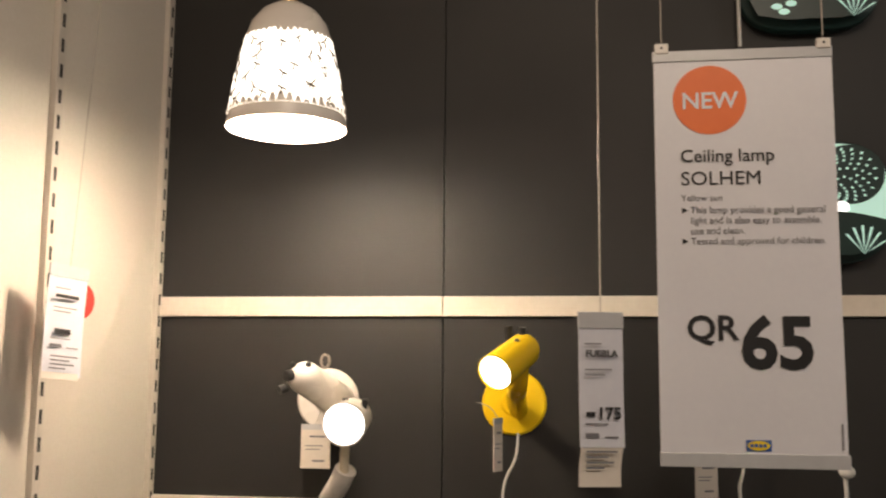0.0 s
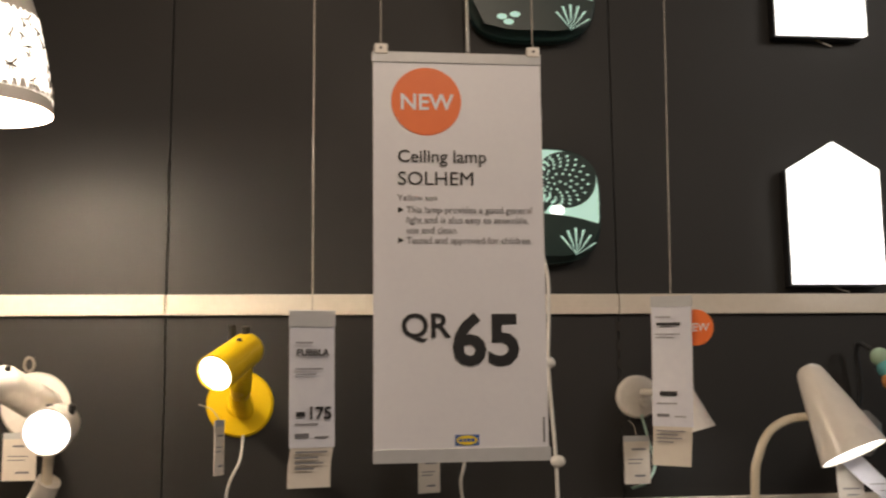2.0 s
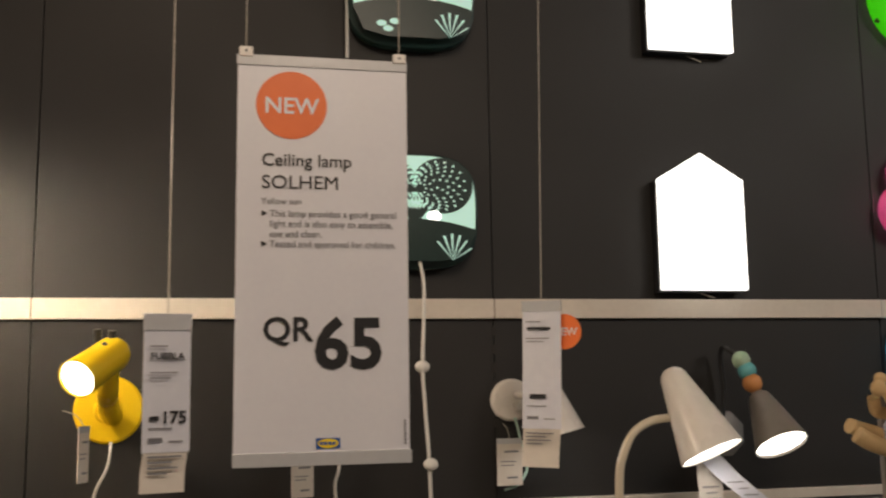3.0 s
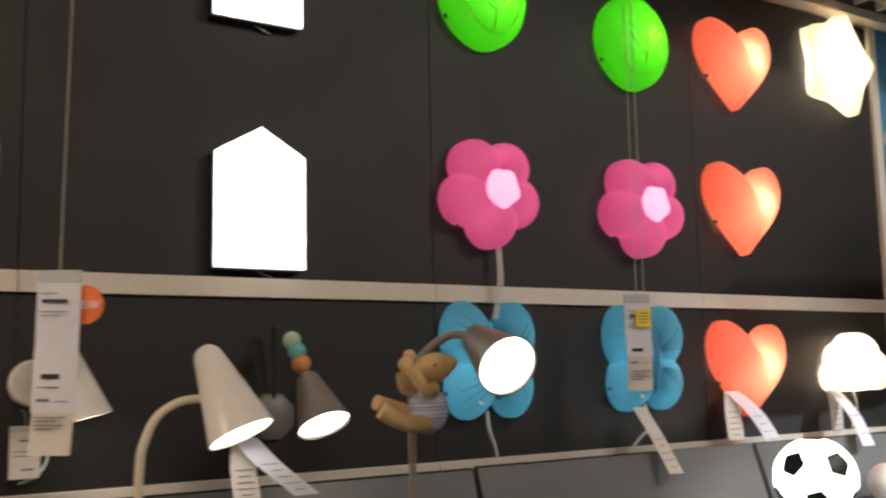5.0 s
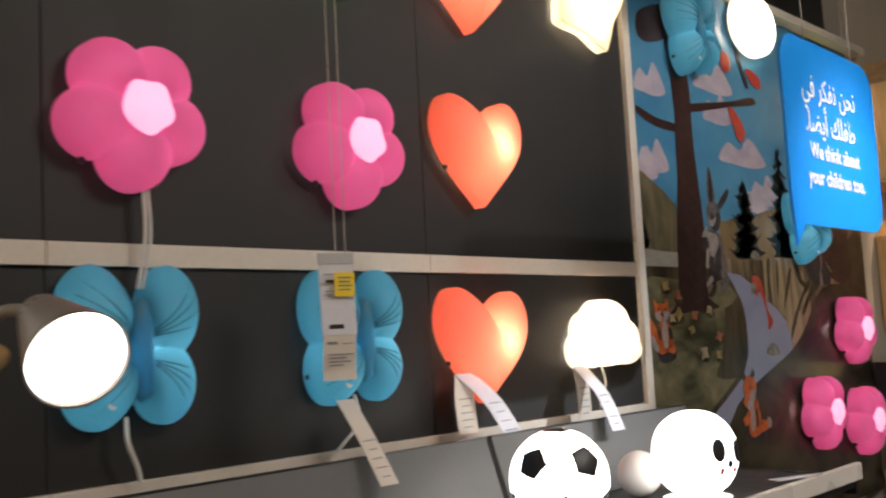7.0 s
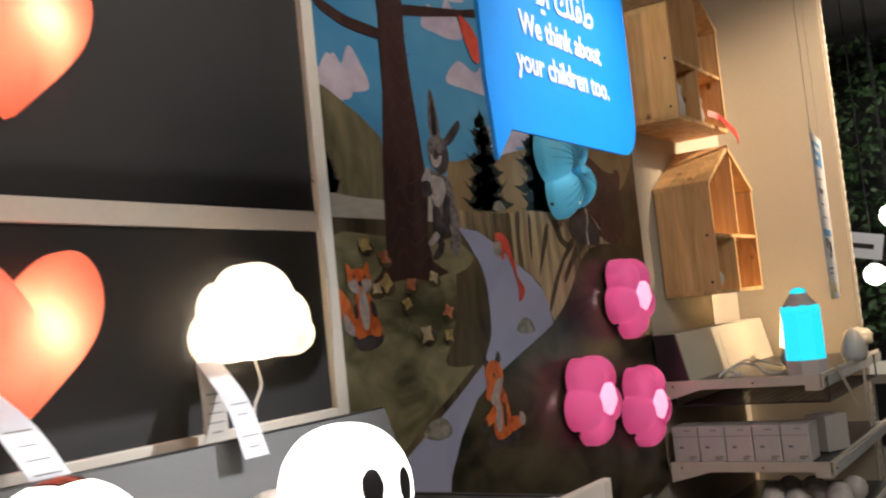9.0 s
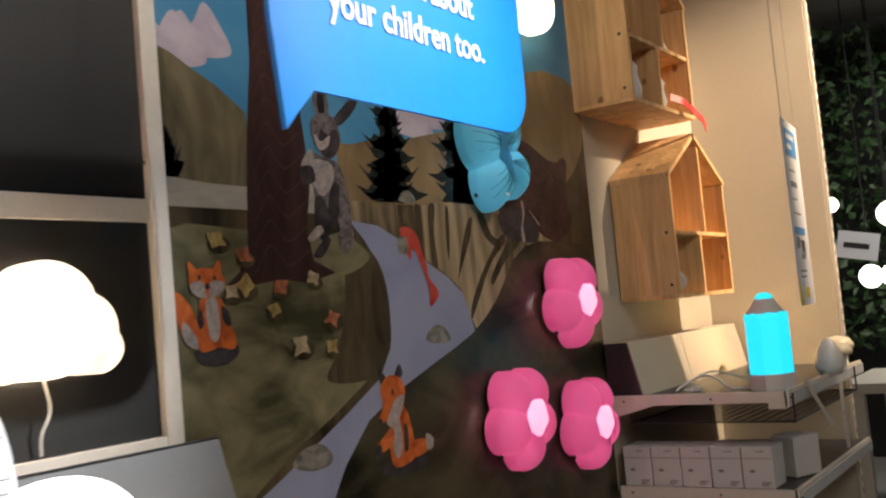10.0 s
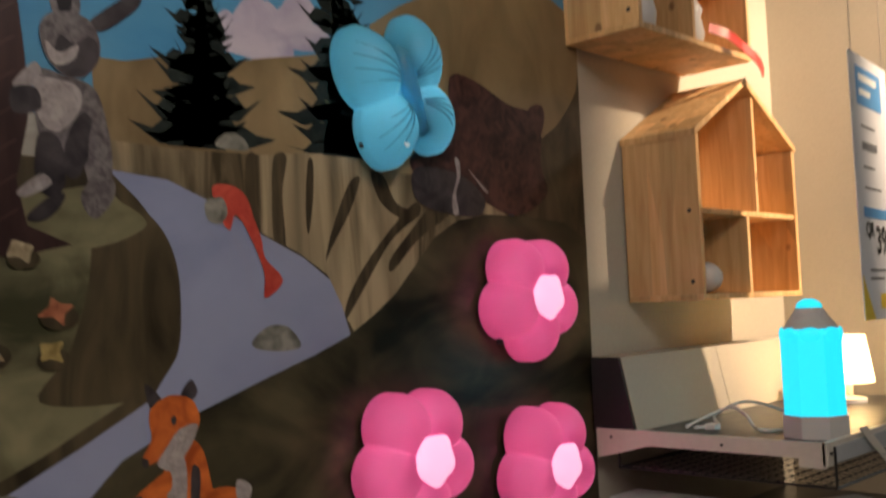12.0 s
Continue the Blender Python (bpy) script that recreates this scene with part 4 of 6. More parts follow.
printed("red_fish", [(4.733, 1.681), (4.767, 1.691), (4.779, 1.664), (4.764, 1.643), (4.737, 1.649)], P_ROCK, "", rounded=True)
printed("red_bird", [(4.667, 2.363), (4.728, 2.349), (4.79, 2.279), (4.755, 2.236), (4.713, 2.258)], P_RED, "", rounded=True)
printed("red_bird", [(4.836, 2.542), (4.94, 2.529), (4.956, 2.478), (4.883, 2.485)], P_RED, "", rounded=True)
printed("red_bird", [(4.63, 2.579), (4.7, 2.569), (4.7, 2.513), (4.645, 2.504)], P_RED, "", rounded=True)
printed("branch", [(4.759, 2.591), (4.778, 2.594), (4.844, 2.479), (4.823, 2.471)], P_TRUNK, "", rounded=True)
FOX = (
    ("ear", [(4.584, 1.379), (4.616, 1.352), (4.594, 1.340)], "D"), ("ear", [(4.674, 1.379), (4.687, 1.358), (4.668, 1.345), (4.652, 1.356)], "D"),
    ("body", [(4.650, 1.290), (4.690, 1.275), (4.708, 1.225), (4.712, 1.170), (4.640, 1.155), (4.612, 1.175), (4.614, 1.240)], "O"),
    ("chest", [(4.640, 1.275), (4.660, 1.25), (4.658, 1.19), (4.636, 1.175), (4.622, 1.20), (4.620, 1.25)], "P"),
    ("arm", [(4.625, 1.245), (4.590, 1.230), (4.560, 1.212), (4.556, 1.196), (4.60, 1.200), (4.63, 1.218)], "O"), ("paw", [(4.572, 1.215), (4.550, 1.203), (4.552, 1.184), (4.575, 1.190)], "D"),
    ("head", [(4.596, 1.342), (4.632, 1.358), (4.674, 1.348), (4.690, 1.319), (4.680, 1.296), (4.650, 1.291), (4.614, 1.265), (4.584, 1.258), (4.577, 1.270), (4.594, 1.296), (4.590, 1.322)], "O"),
    ("chin", [(4.648, 1.304), (4.684, 1.310), (4.678, 1.288), (4.652, 1.258), (4.626, 1.246), (4.604, 1.256), (4.618, 1.275)], "P"), ("nose", [(4.576, 1.268), (4.588, 1.265), (4.584, 1.254), (4.576, 1.258)], "D"),
    ("arm", [(4.672, 1.245), (4.688, 1.235), (4.684, 1.19), (4.668, 1.19)], "D"), ("leg", [(4.70, 1.20), (4.74, 1.205), (4.775, 1.195), (4.77, 1.175), (4.70, 1.168)], "O"), ("tail_tip", [(4.765, 1.212), (4.795, 1.20), (4.79, 1.178), (4.765, 1.178)], "P"),
    ("eye", [(4.632, 1.322), (4.640, 1.326), (4.643, 1.317), (4.636, 1.312)], "D"),
)
# Shadow under the toy, painted into the mural print.
printed("toy_shade", blob(4.685, 1.115, 0.10, 0.025), P_DARK)
for nm, pts, key in FOX:
    printed("orange_toy_" + nm, [(4.605 + (x - 4.584) * 0.98, 1.365 + (z - 1.379) * 1.13) for x, z in pts], {"D": P_DARK, "O": P_ORANGE, "P": P_PALE}[key], rounded=True)
SITTING_FOX = (
    ("tail", [(-0.02, 0.17), (0.03, 0.13), (0.06, 0.05), (0.05, 0.03), (0.0, 0.06), (-0.03, 0.13)], "O"), ("tail_tip", [(0.0, 0.10), (0.05, 0.045), (0.045, 0.03), (0.0, 0.05)], "P"),
    ("shade", [(0.04, 0.03), (0.17, 0.035), (0.185, 0.012), (0.15, -0.008), (0.07, -0.012), (0.045, 0.006)], "D"),
    ("body", [(0.065, 0.15), (0.13, 0.15), (0.155, 0.10), (0.18, 0.045), (0.165, 0.022), (0.12, 0.03), (0.06, 0.022), (0.042, 0.05), (0.055, 0.10)], "O"),
    ("chest", [(0.085, 0.15), (0.115, 0.15), (0.125, 0.10), (0.115, 0.05), (0.09, 0.05), (0.078, 0.10)], "P"),
    ("arm", [(0.135, 0.13), (0.158, 0.115), (0.165, 0.085), (0.15, 0.08), (0.135, 0.10)], "D"), ("arm", [(0.062, 0.125), (0.048, 0.10), (0.055, 0.078), (0.068, 0.09)], "D"),
    ("ear", [(0.032, 0.205), (0.026, 0.236), (0.036, 0.238), (0.058, 0.215)], "O"), ("ear", [(0.112, 0.215), (0.130, 0.242), (0.141, 0.236), (0.138, 0.205)], "O"),
    ("head", [(0.032, 0.21), (0.085, 0.226), (0.140, 0.21), (0.150, 0.185), (0.125, 0.16), (0.09, 0.152), (0.055, 0.16), (0.03, 0.18)], "O"),
    ("cheek", [(0.034, 0.188), (0.07, 0.192), (0.082, 0.165), (0.085, 0.153), (0.055, 0.155), (0.032, 0.172)], "P"), ("cheek", [(0.104, 0.192), (0.145, 0.19), (0.146, 0.172), (0.122, 0.156), (0.095, 0.153), (0.094, 0.165)], "P"),
    ("nose", [(0.082, 0.186), (0.095, 0.186), (0.096, 0.174), (0.083, 0.174)], "D"), ("eye", [(0.058, 0.205), (0.066, 0.207), (0.067, 0.198), (0.06, 0.196)], "D"), ("eye", [(0.112, 0.205), (0.12, 0.205), (0.12, 0.196), (0.112, 0.197)], "D"),
)
for nm, pts, key in SITTING_FOX:
    printed("orange_toy_" + nm, [(4.014 + x * 0.76, 1.428 + z * 0.834) for x, z in pts], {"D": P_DARK, "O": P_ORANGE, "P": P_PALE}[key], rounded=True)
rnd = random.Random(11)
for i, (cx, cz) in enumerate(((4.116, 1.675), (4.188, 1.643), (4.145, 1.567), (4.187, 1.576), (4.291, 1.573), (4.399, 1.588), (4.268, 1.521), (4.455, 1.494), (4.342, 1.439), (4.444, 1.428))):
    r = 0.026 + 0.01 * rnd.random()
    a0 = rnd.random() * 6
    rr = [r * (rnd.uniform(0.75, 1.15) if k % 2 else rnd.uniform(0.45, 0.7)) for k in range(8)]
    # The leaf's shadow, painted into the print as an offset dark blob.
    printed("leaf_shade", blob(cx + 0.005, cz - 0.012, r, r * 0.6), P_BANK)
    printed("autumn_leaf", [(cx + q * math.cos(a0 + k * math.pi / 4), cz + 0.8 * q * math.sin(a0 + k * math.pi / 4)) for k, q in enumerate(rr)], P_AUTUMN[i % 3], rounded=bool(i % 2))

# lamps on the mural
for x, z in ((5.585, 1.488), (5.188, 1.163), (5.622, 1.090)):
    flower_lamp(pose(x, YW - 0.02, z), 0.35, "glowing pink flower-shaped plastic wall lamp on the mural")
butterfly_lamp(pose(5.185, YW - 0.02, 1.928, 0, -18, 0), 0.9, "blue butterfly-shaped plastic wall lamp tilted on the mural")
butterfly_lamp(pose(4.345, YW - 0.02, 2.58, 0, -10, 0), 0.6, "blue butterfly-shaped plastic wall lamp high on the mural")


def oval_lamp(m, rx, rz, label, mat):
    ob = thing("oval_wall_lamp", m, label, "wall lamp")
    c = lambda a: (rx * math.sin(a) * (1 - 0.12 * math.cos(a)), rz * math.cos(a))
    part("shade", puff(c, lambda s, x, z: 0.07 * math.sqrt(max(0, 1 - s * s)), 0.03, 60, 14), mat, ob, smooth="all")
    wall_back(ob, c, M["housing"])
    bulb((0.02, -0.05, 0.0), 3.0, (1.0, 0.90, 0.74), 0.03, ob)
    return ob


oval_lamp(pose(4.835, YW - 0.02, 2.71, 0, 8, 0), 0.15, 0.125, "glowing white rounded wall lamp high on the mural", M["cloud"])
oval_lamp(pose(5.47, YW - 0.02, 2.48, 0, 10, 0), 0.16, 0.115, "glowing cream rounded wall lamp on the mural", M["star"])

# ---------------------------------------------------------------- hanging sale sign
sign = thing("hanging_sign", Matrix.Translation((0.418, 2.264, 1.449)) @ Matrix.Diagonal((0.918, 1, 0.906, 1)), "white hanging price sign with an orange circle", "sign")
W, H = 0.278, 0.672
part("card", box(0.0, W, 0.0, 0.002, 0.018, H - 0.014), M["paper"], sign, "white printed card")
part("strip", box(-0.002, W + 0.001, -0.002, 0.004, H - 0.018, H, 0.001), M["strip"], sign, "grey clamping strip")
part("strip", box(-0.001, W + 0.003, -0.002, 0.004, 0.0, 0.022, 0.001), M["strip"], sign, "grey clamping strip")
part("circle", lathe([(0.0575, 0), (0.0575, 0.0006)], 48, pose(0.087, -0.0004, 0.588, 90)), M["orange"], sign, "orange printed circle")
lettering("NEW", 0.087, 0.574, 0.038, M["paper"], sign, -0.0016, 0.0006, "CENTER")
lettering("Ceiling lamp", 0.039, 0.485, 0.0295, M["ink"], sign, bold=0.0002)
lettering("SOLHEM", 0.039, 0.447, 0.032, M["ink"], sign, width=1.04)
lettering("Yellow sun", 0.039, 0.421, 0.0145, M["grey_ink"], sign)
for k, line in enumerate(("This lamp provides a good general", "light and is also easy to assemble,", "use and clean.", "Tested and approved for children.")):
    lettering(line, 0.053, 0.4005 - 0.0168 * k, 0.0158, M["grey_ink"], sign, width=0.94)
for z in (0.4005, 0.4005 - 0.0168 * 3):
    part("bullet", slab([(0.040, z), (0.049, z + 0.005), (0.040, z + 0.010)], -0.0012, -0.0006), M["ink"], sign)
lettering("QR", 0.043, 0.198, 0.055, M["ink"], sign, bold=0.0010)
lettering("65", 0.124, 0.155, 0.113, M["ink"], sign, bold=0.0032, width=1.0)
part("badge", box(0.128, 0.166, -0.0012, -0.0004, 0.026, 0.043), M["blue_print"], sign, "dark blue badge")
part("badge_oval", slab(blob(0.147, 0.0345, 0.0165, 0.0075), -0.0019, -0.0013), M["yellow_print"], sign, "yellow oval")
bars([(0.134, 0.032, 0.005, 0.005), (0.1405, 0.032, 0.005, 0.005), (0.147, 0.032, 0.005, 0.005), (0.1535, 0.032, 0.005, 0.005)], M["blue_print"], sign, -0.002)
bars([(0.269, 0.03 + 0.005 * k, 0.003, 0.004) for k in range(8)], M["grey_ink"], sign)
for x in (0.013, W - 0.012):
    part("clip", box(x - 0.011, x + 0.011, -0.004, 0.006, H - 0.004, H + 0.013, 0.002), M["white_metal"], sign, "white plastic clip")
    part("clip_screw", lathe([(0.002, 0), (0.002, 0.001)], 10, pose(x, -0.0042, H + 0.005, 90)), M["ink"], sign)
    part("cord", tube([(x, 0.001, H + 0.012), (x + 0.001, 0.001, 2.37)], 0.0011, 6), M["wire"], sign, "thin hanging cord", True)


def tag(name, m, w, h, label, split=0.75, lean=0.0, back=True, cord=0.0, price=""):
    """A price tag in a clear pocket with a second card below; prints are bars but for what can be read."""
    ob = thing(name, m, label, "price tag", "hanging price tags")
    part("pocket", ribbon([(0, 0.001, 0.012), (0, 0.001 - lean * 0.2, -h * split * 0.5), (0, 0.001 - lean, -h * split)], (w / 2, 0, 0)), M["tag"], ob, "lilac-white printed card in a clear pocket")
    part("header", box(-w / 2 - 0.001, w / 2 + 0.001, -0.0015, 0.0025, -0.004, 0.018, 0.0005), M["strip"], ob, "clear plastic header")
    part("lower_card", ribbon([(0.0, 0.002 - lean, -h * split), (-0.003, 0.004 - lean * 1.1, -h * 0.88), (-0.004, 0.002 - lean * 1.3, -h)], (w / 2 - 0.002, 0, 0)), M["tag_warm"], ob, "white lower card")
    rows = [(-w * 0.38, -0.026, w * 0.38, 0.002), (-w * 0.38, -0.060, w * 0.6, 0.0018), (-w * 0.38, -0.067, w * 0.45, 0.0018), (-w * 0.38, -h * 0.62, w * 0.5, 0.0018), (-w * 0.38, -h * 0.70, w * 0.3, 0.006), (w * 0.05, -h * 0.70, w * 0.3, 0.0018)]
    bars([(x, z, a, b) for x, z, a, b in rows], M["grey_ink"], ob, -0.003 - lean * 0.5)
    bars([(-w * 0.38, -h * 0.79 - 0.007 * k, w * (0.7, 0.5, 0.62, 0.4)[k], 0.0025) for k in range(4)], M["grey_ink"], ob, -0.002 - lean * 1.3)
    if price:
        lettering(price, -w * 0.12, -h * 0.585, 0.022, M["ink"], ob, -0.003 - lean * 0.5, 0.0006)
        bars([(-w * 0.36, -h * 0.57, w * 0.2, 0.006)], M["ink"], ob, -0.003 - lean * 0.5)
        lettering("FUBBLA", -w * 0.36, -0.042, 0.0125, M["ink"], ob, -0.003 - lean * 0.3, 0.0004)
    else:
        bars([(-w * 0.36, -0.042, w * 0.6, 0.006), (-w * 0.30, -h * 0.57, w * 0.42, 0.009)], M["ink"], ob, -0.003 - lean * 0.5)
    if cord:
        part("cord", tube([(0, 0, 0.015), (0, 0.0, 3.6 - ob.location.z)], 0.0012, 6), M["wire"], ob, "thin hanging cord", True)
    return ob


tag("hanging_price_tag", pose(0.333, 2.15, 1.643, 0, 0, 12), 0.060, 0.212, "clear pocket with a lilac-white price tag", 0.76, 0.004, True, 1.7, "175")
t0 = tag("hanging_price_tag", pose(1.033, 2.74, 1.708, 0, 1, -35), 0.082, 0.318, "clear pocket with a price tag and orange sticker", 0.76, 0.006, True, 1.6)
part("sticker", lathe([(0.036, 0), (0.036, 0.0008)], 32, pose(0.046, 0.008, -0.046, 90)), M["orange"], t0, "round orange sticker")
lettering("NEW", 0.048, -0.053, 0.022, M["paper"], t0, 0.0065, 0.0003, "CENTER")
t1 = tag("hanging_price_tag", pose(2.492, 2.762, 1.700, 0, 0, -22), 0.072, 0.235, "white price tag with a yellow label on two cords", 0.62, 0.01, True, 1.6)
part("yellow_label", box(-0.008, 0.034, -0.0105, -0.0095, -0.07, -0.022), M["yellow_print"], t1, "yellow label")
bars([(0.0, -0.034 - 0.008 * k, 0.028 - 0.004 * (k % 2), 0.003) for k in range(4)], M["grey_ink"], t1, -0.0107)
part("cord", tube([(0.022, 0.004, 0.0), (0.024, 0.004, 1.90)], 0.0012, 6), M["wire"], t1, "thin hanging cord", True)

lt = tag("hanging_price_tag", pose(-0.600, 2.45, 1.745, 0, 4, 70), 0.085, 0.185, "lilac-white price tag with a red sticker by the side wall", 0.97, 0.008, True, 1.5)
part("sticker", lathe([(0.034, 0), (0.034, 0.0008)], 32, pose(0.032, 0.004, -0.040, 90)), M["red_print"], lt, "round red sticker")


def strips(name, base, ends, w, label, turn=0.0):
    """A price card folded over so that two paper strips hang apart."""
    ob = thing(name, base, label, "price tag", "folded price strips")
    for i, (mid, end) in enumerate(ends):
        part("paper_strip", ribbon([(0, 0, 0), mid, end], (w / 2 * math.cos(turn), w / 2 * math.sin(turn), 0)), M["tag"] if i else M["tag_warm"], ob, "curling white printed paper strip")
        d = Vector(end) - Vector(mid)
        rows = bmesh.new()
        for k in range(5):
            p = Vector(mid) * (1 - k / 5) + Vector(end) * (k / 5)
            q = p + Vector((0, -0.003, 0))
            ribbon([q, q + d.normalized() * 0.0022], (w * (0.34, 0.22, 0.3)[k % 3] * math.cos(turn), w * 0.3 * math.sin(turn), 0), 0.0004, rows)
        tagged(part("print", rows, M["grey_ink"], ob), kind="stuff")
    return ob


strips("folded_price_tag", (2.642, 2.93, 1.413), [((0.0, -0.07, -0.085), (-0.005, -0.14, -0.175))], 0.05, "curled white price strip below the butterfly lamp")
strips("folded_price_tag", (3.055, 2.95, 1.445), [((-0.02, -0.015, -0.06), (-0.032, -0.035, -0.145)), ((0.05, -0.05, -0.075), (0.10, -0.09, -0.19))], 0.07, "folded white price strips below the heart lamp")
strips("folded_price_tag", (3.544, 2.95, 1.437), [((-0.008, -0.015, -0.06), (-0.012, -0.02, -0.15)), ((-0.02, -0.09, -0.08), (-0.04, -0.15, -0.175))], 0.06, "folded white price strips below the cloud lamp")
strips("folded_price_tag", (1.395, 2.75, 1.40), [((-0.005, -0.01, -0.06), (0.0, -0.02, -0.12)), ((0.04, -0.03, -0.05), (0.115, -0.05, -0.115))], 0.055, "folded white price strips below the spot lamp")


def small_tag(x, y, z, w, h, label, turn=0):
    ob = thing("small_price_tag", pose(x, y, z, 0, 0, turn), label, "price tag", "small price tags")
    part("card", box(-w / 2, w / 2, -0.001, 0.001, -h, 0), M["tag_warm"], ob)
    part("header", box(-w / 2, w / 2, -0.0016, 0.0016, -0.012, 0.0), M["strip"], ob, "clear plastic header")
    bars([(-w * 0.2, -h * 0.3, w * 0.55, 0.004), (-w * 0.35, -h * 0.5, w * 0.6, 0.002), (-w * 0.35, -h * 0.58, w * 0.5, 0.002), (-w * 0.1, -h * 0.85, w * 0.4, 0.004)], M["grey_ink"], ob, -0.0012)
    part("loop", tube([(0, 0, 0), (0.002, 0.02, 0.02), (0, 0.05, 0.03)], 0.001, 6), M["wire"], ob, smooth=True)
    return ob


small_tag(-0.270, 2.93, 1.465, 0.066, 0.095, "small white price tag below the white animal lamp")
small_tag(0.140, 2.80, 1.490, 0.03, 0.105, "narrow white price tag below the yellow animal lamp", 60)
small_tag(1.017, 2.95, 1.436, 0.058, 0.103, "small white price tag below the cone lamp")
small_tag(0.560, 2.93, 1.412, 0.05, 0.085, "small white price tag below the tree lamp", 20)


# ---------------------------------------------------------------- pendant lamp
def pendant():
    ob = thing("pendant_lamp", (-0.226, 2.513, 2.020), "white metal pendant lamp with a lit perforated tree pattern", "pendant lamp")
    prof = [(0.110, 0.0), (0.1075, 0.024), (0.099, 0.085), (0.088, 0.135), (0.080, 0.168), (0.070, 0.198), (0.052, 0.222), (0.030, 0.236), (0.012, 0.241)]
    part("shade", lathe([p for p in prof if p[1] >= 0.168], 64, cap=False), M["white_metal"], ob, "plain white metal dome", "all")
    part("rim", lathe(prof[:2], 64, cap=False), M["white_metal"], ob, "white metal rim", "all")
    part("pierced_band", lathe(prof[1:5], 64, cap=False), M["pierced"], ob, "bright pierced band", "all")
    rnd = random.Random(5)
    def at(a, z):
        r = 0.1120 - 0.0300 * (z / 0.168) ** 1.25
        return (r * math.cos(a), r * math.sin(a), z)
    for k in range(9):
        a = 2 * math.pi * k / 9 + 0.2
        bm = bmesh.new()
        for j in range(7):
            a1, z1 = a + rnd.uniform(-0.3, 0.3), 0.038 + 0.018 * j + rnd.uniform(-0.008, 0.008)
            d = rnd.choice((-1, 1)) * rnd.uniform(0.1, 0.22)
            tube([at(a1, z1), at(a1 + d * 0.5, z1 + 0.004), at(a1 + d, z1 + rnd.uniform(0.004, 0.016))], 0.0018, 5, bm)
            tube([at(a1 + d * 0.5, z1 + 0.004), at(a1 + d * 0.7, z1 - 0.008)], 0.0015, 5, bm)
        tagged(part("branch_pattern", bm, M["backlit_web"], ob, "metal branches left between the holes, coloured dark as if backlit"), kind="stuff")
    bm = bmesh.new()
    for k in range(46):
        a, z = 2 * math.pi * k / 46, 0.024
        h = 0.006 + 0.012 * rnd.random()
        w = 0.055 + 0.03 * rnd.random()
        v = [bm.verts.new(at(a - w, z)), bm.verts.new(at(a + w, z)), bm.verts.new(at(a + w * 0.4, z + h)), bm.verts.new(at(a - w * 0.5, z + h))]
        bm.faces.new(v)
        z = 0.168
        v = [bm.verts.new(at(a - w, z)), bm.verts.new(at(a + w, z)), bm.verts.new(at(a + w * 0.5, z - h * 0.5)), bm.verts.new(at(a - w * 0.5, z - h * 0.5))]
        bm.faces.new(v)
    tagged(part("ragged_edge", bm, M["white_metal"], ob, "uneven edge of the pierced pattern"), kind="stuff")
    part("bulb", ball(0.03, pose(0, 0, 0.07)), M["lit_bulb"], ob, "lit bulb", True)
    part("holder", lathe([(0.014, 0.243), (0.014, 0.272), (0.006, 0.285)], 20), M["brass"], ob, "brass lamp holder", True)
    part("cord", tube([(0, 0, 0.28), (0, 0, 1.58)], 0.003, 8), M["cord"], ob, "white cord", True)
    bulb((0, 0, 0.012), 24, (1.0, 0.80, 0.60), 0.05, ob)
    return ob


pendant()


# ---------------------------------------------------------------- animal lamps and clip lamps
def cone_head(parent, top, mouth, r0, r1, mat, name="shade", label="", lit=True, glow=None):
    top, mouth = Vector(top), Vector(mouth)
    d = mouth - top
    L = d.length
    m = Matrix.Translation(top) @ d.to_track_quat("Z", "Y").to_matrix().to_4x4()
    part(name, lathe([(0.001, -r0 * 0.75), (r0 * 0.5, -r0 * 0.66), (r0 * 0.86, -r0 * 0.35), (r0, 0.0), (r1, L), (r1 - 0.003, L), (r0 - 0.003, 0.01)], 40, m, cap=False), mat, parent, label, True)
    if lit:
        part("lit_mouth", lathe([(0.001, L - 0.006), (r1 - 0.003, L - 0.006)], 40, m, cap=False), glow or M["lit_mouth"], parent, "bright lit opening")
    return m, L




def animal_lamp(base, rear, mouth, stem, mat, label, ears, r=0.036, extra=(), lit=True):
    ob = thing("animal_wall_lamp", (0, 0, 0), label, "wall lamp", "animal wall lamps")
    bx, bz = base
    part("wall_plate", lathe([(0.071, 0), (0.071, 0.004), (0.066, 0.009), (0.03, 0.012), (0.024, 0.018)], 48, pose(bx, YW - 0.001, bz, 90)), mat, ob, "round wall plate", True)
    if stem:
        part("arm", tube([(bx + 0.01, YW - 0.01, bz - 0.015), *stem], 0.02, 16), mat, ob, "short stubby arm", True)
    m, L = cone_head(ob, rear, mouth, r, r + 0.003 if lit else r - 0.002, mat, "head", "rounded cylinder head", lit)
    if not lit:
        part("snout", ball(r - 0.0015, Matrix.Translation(mouth), 28, 18), mat, ob, "rounded snout", "all")
    for p, q, rr in ears:
        part("ear", tube([p, q], rr, 12), M["black"], ob, "small black ear", True)
    for p in extra:
        part("eye", ball(0.006, Matrix.Translation(p), 12, 8), M["black"], ob, "black eye", True)
    return ob


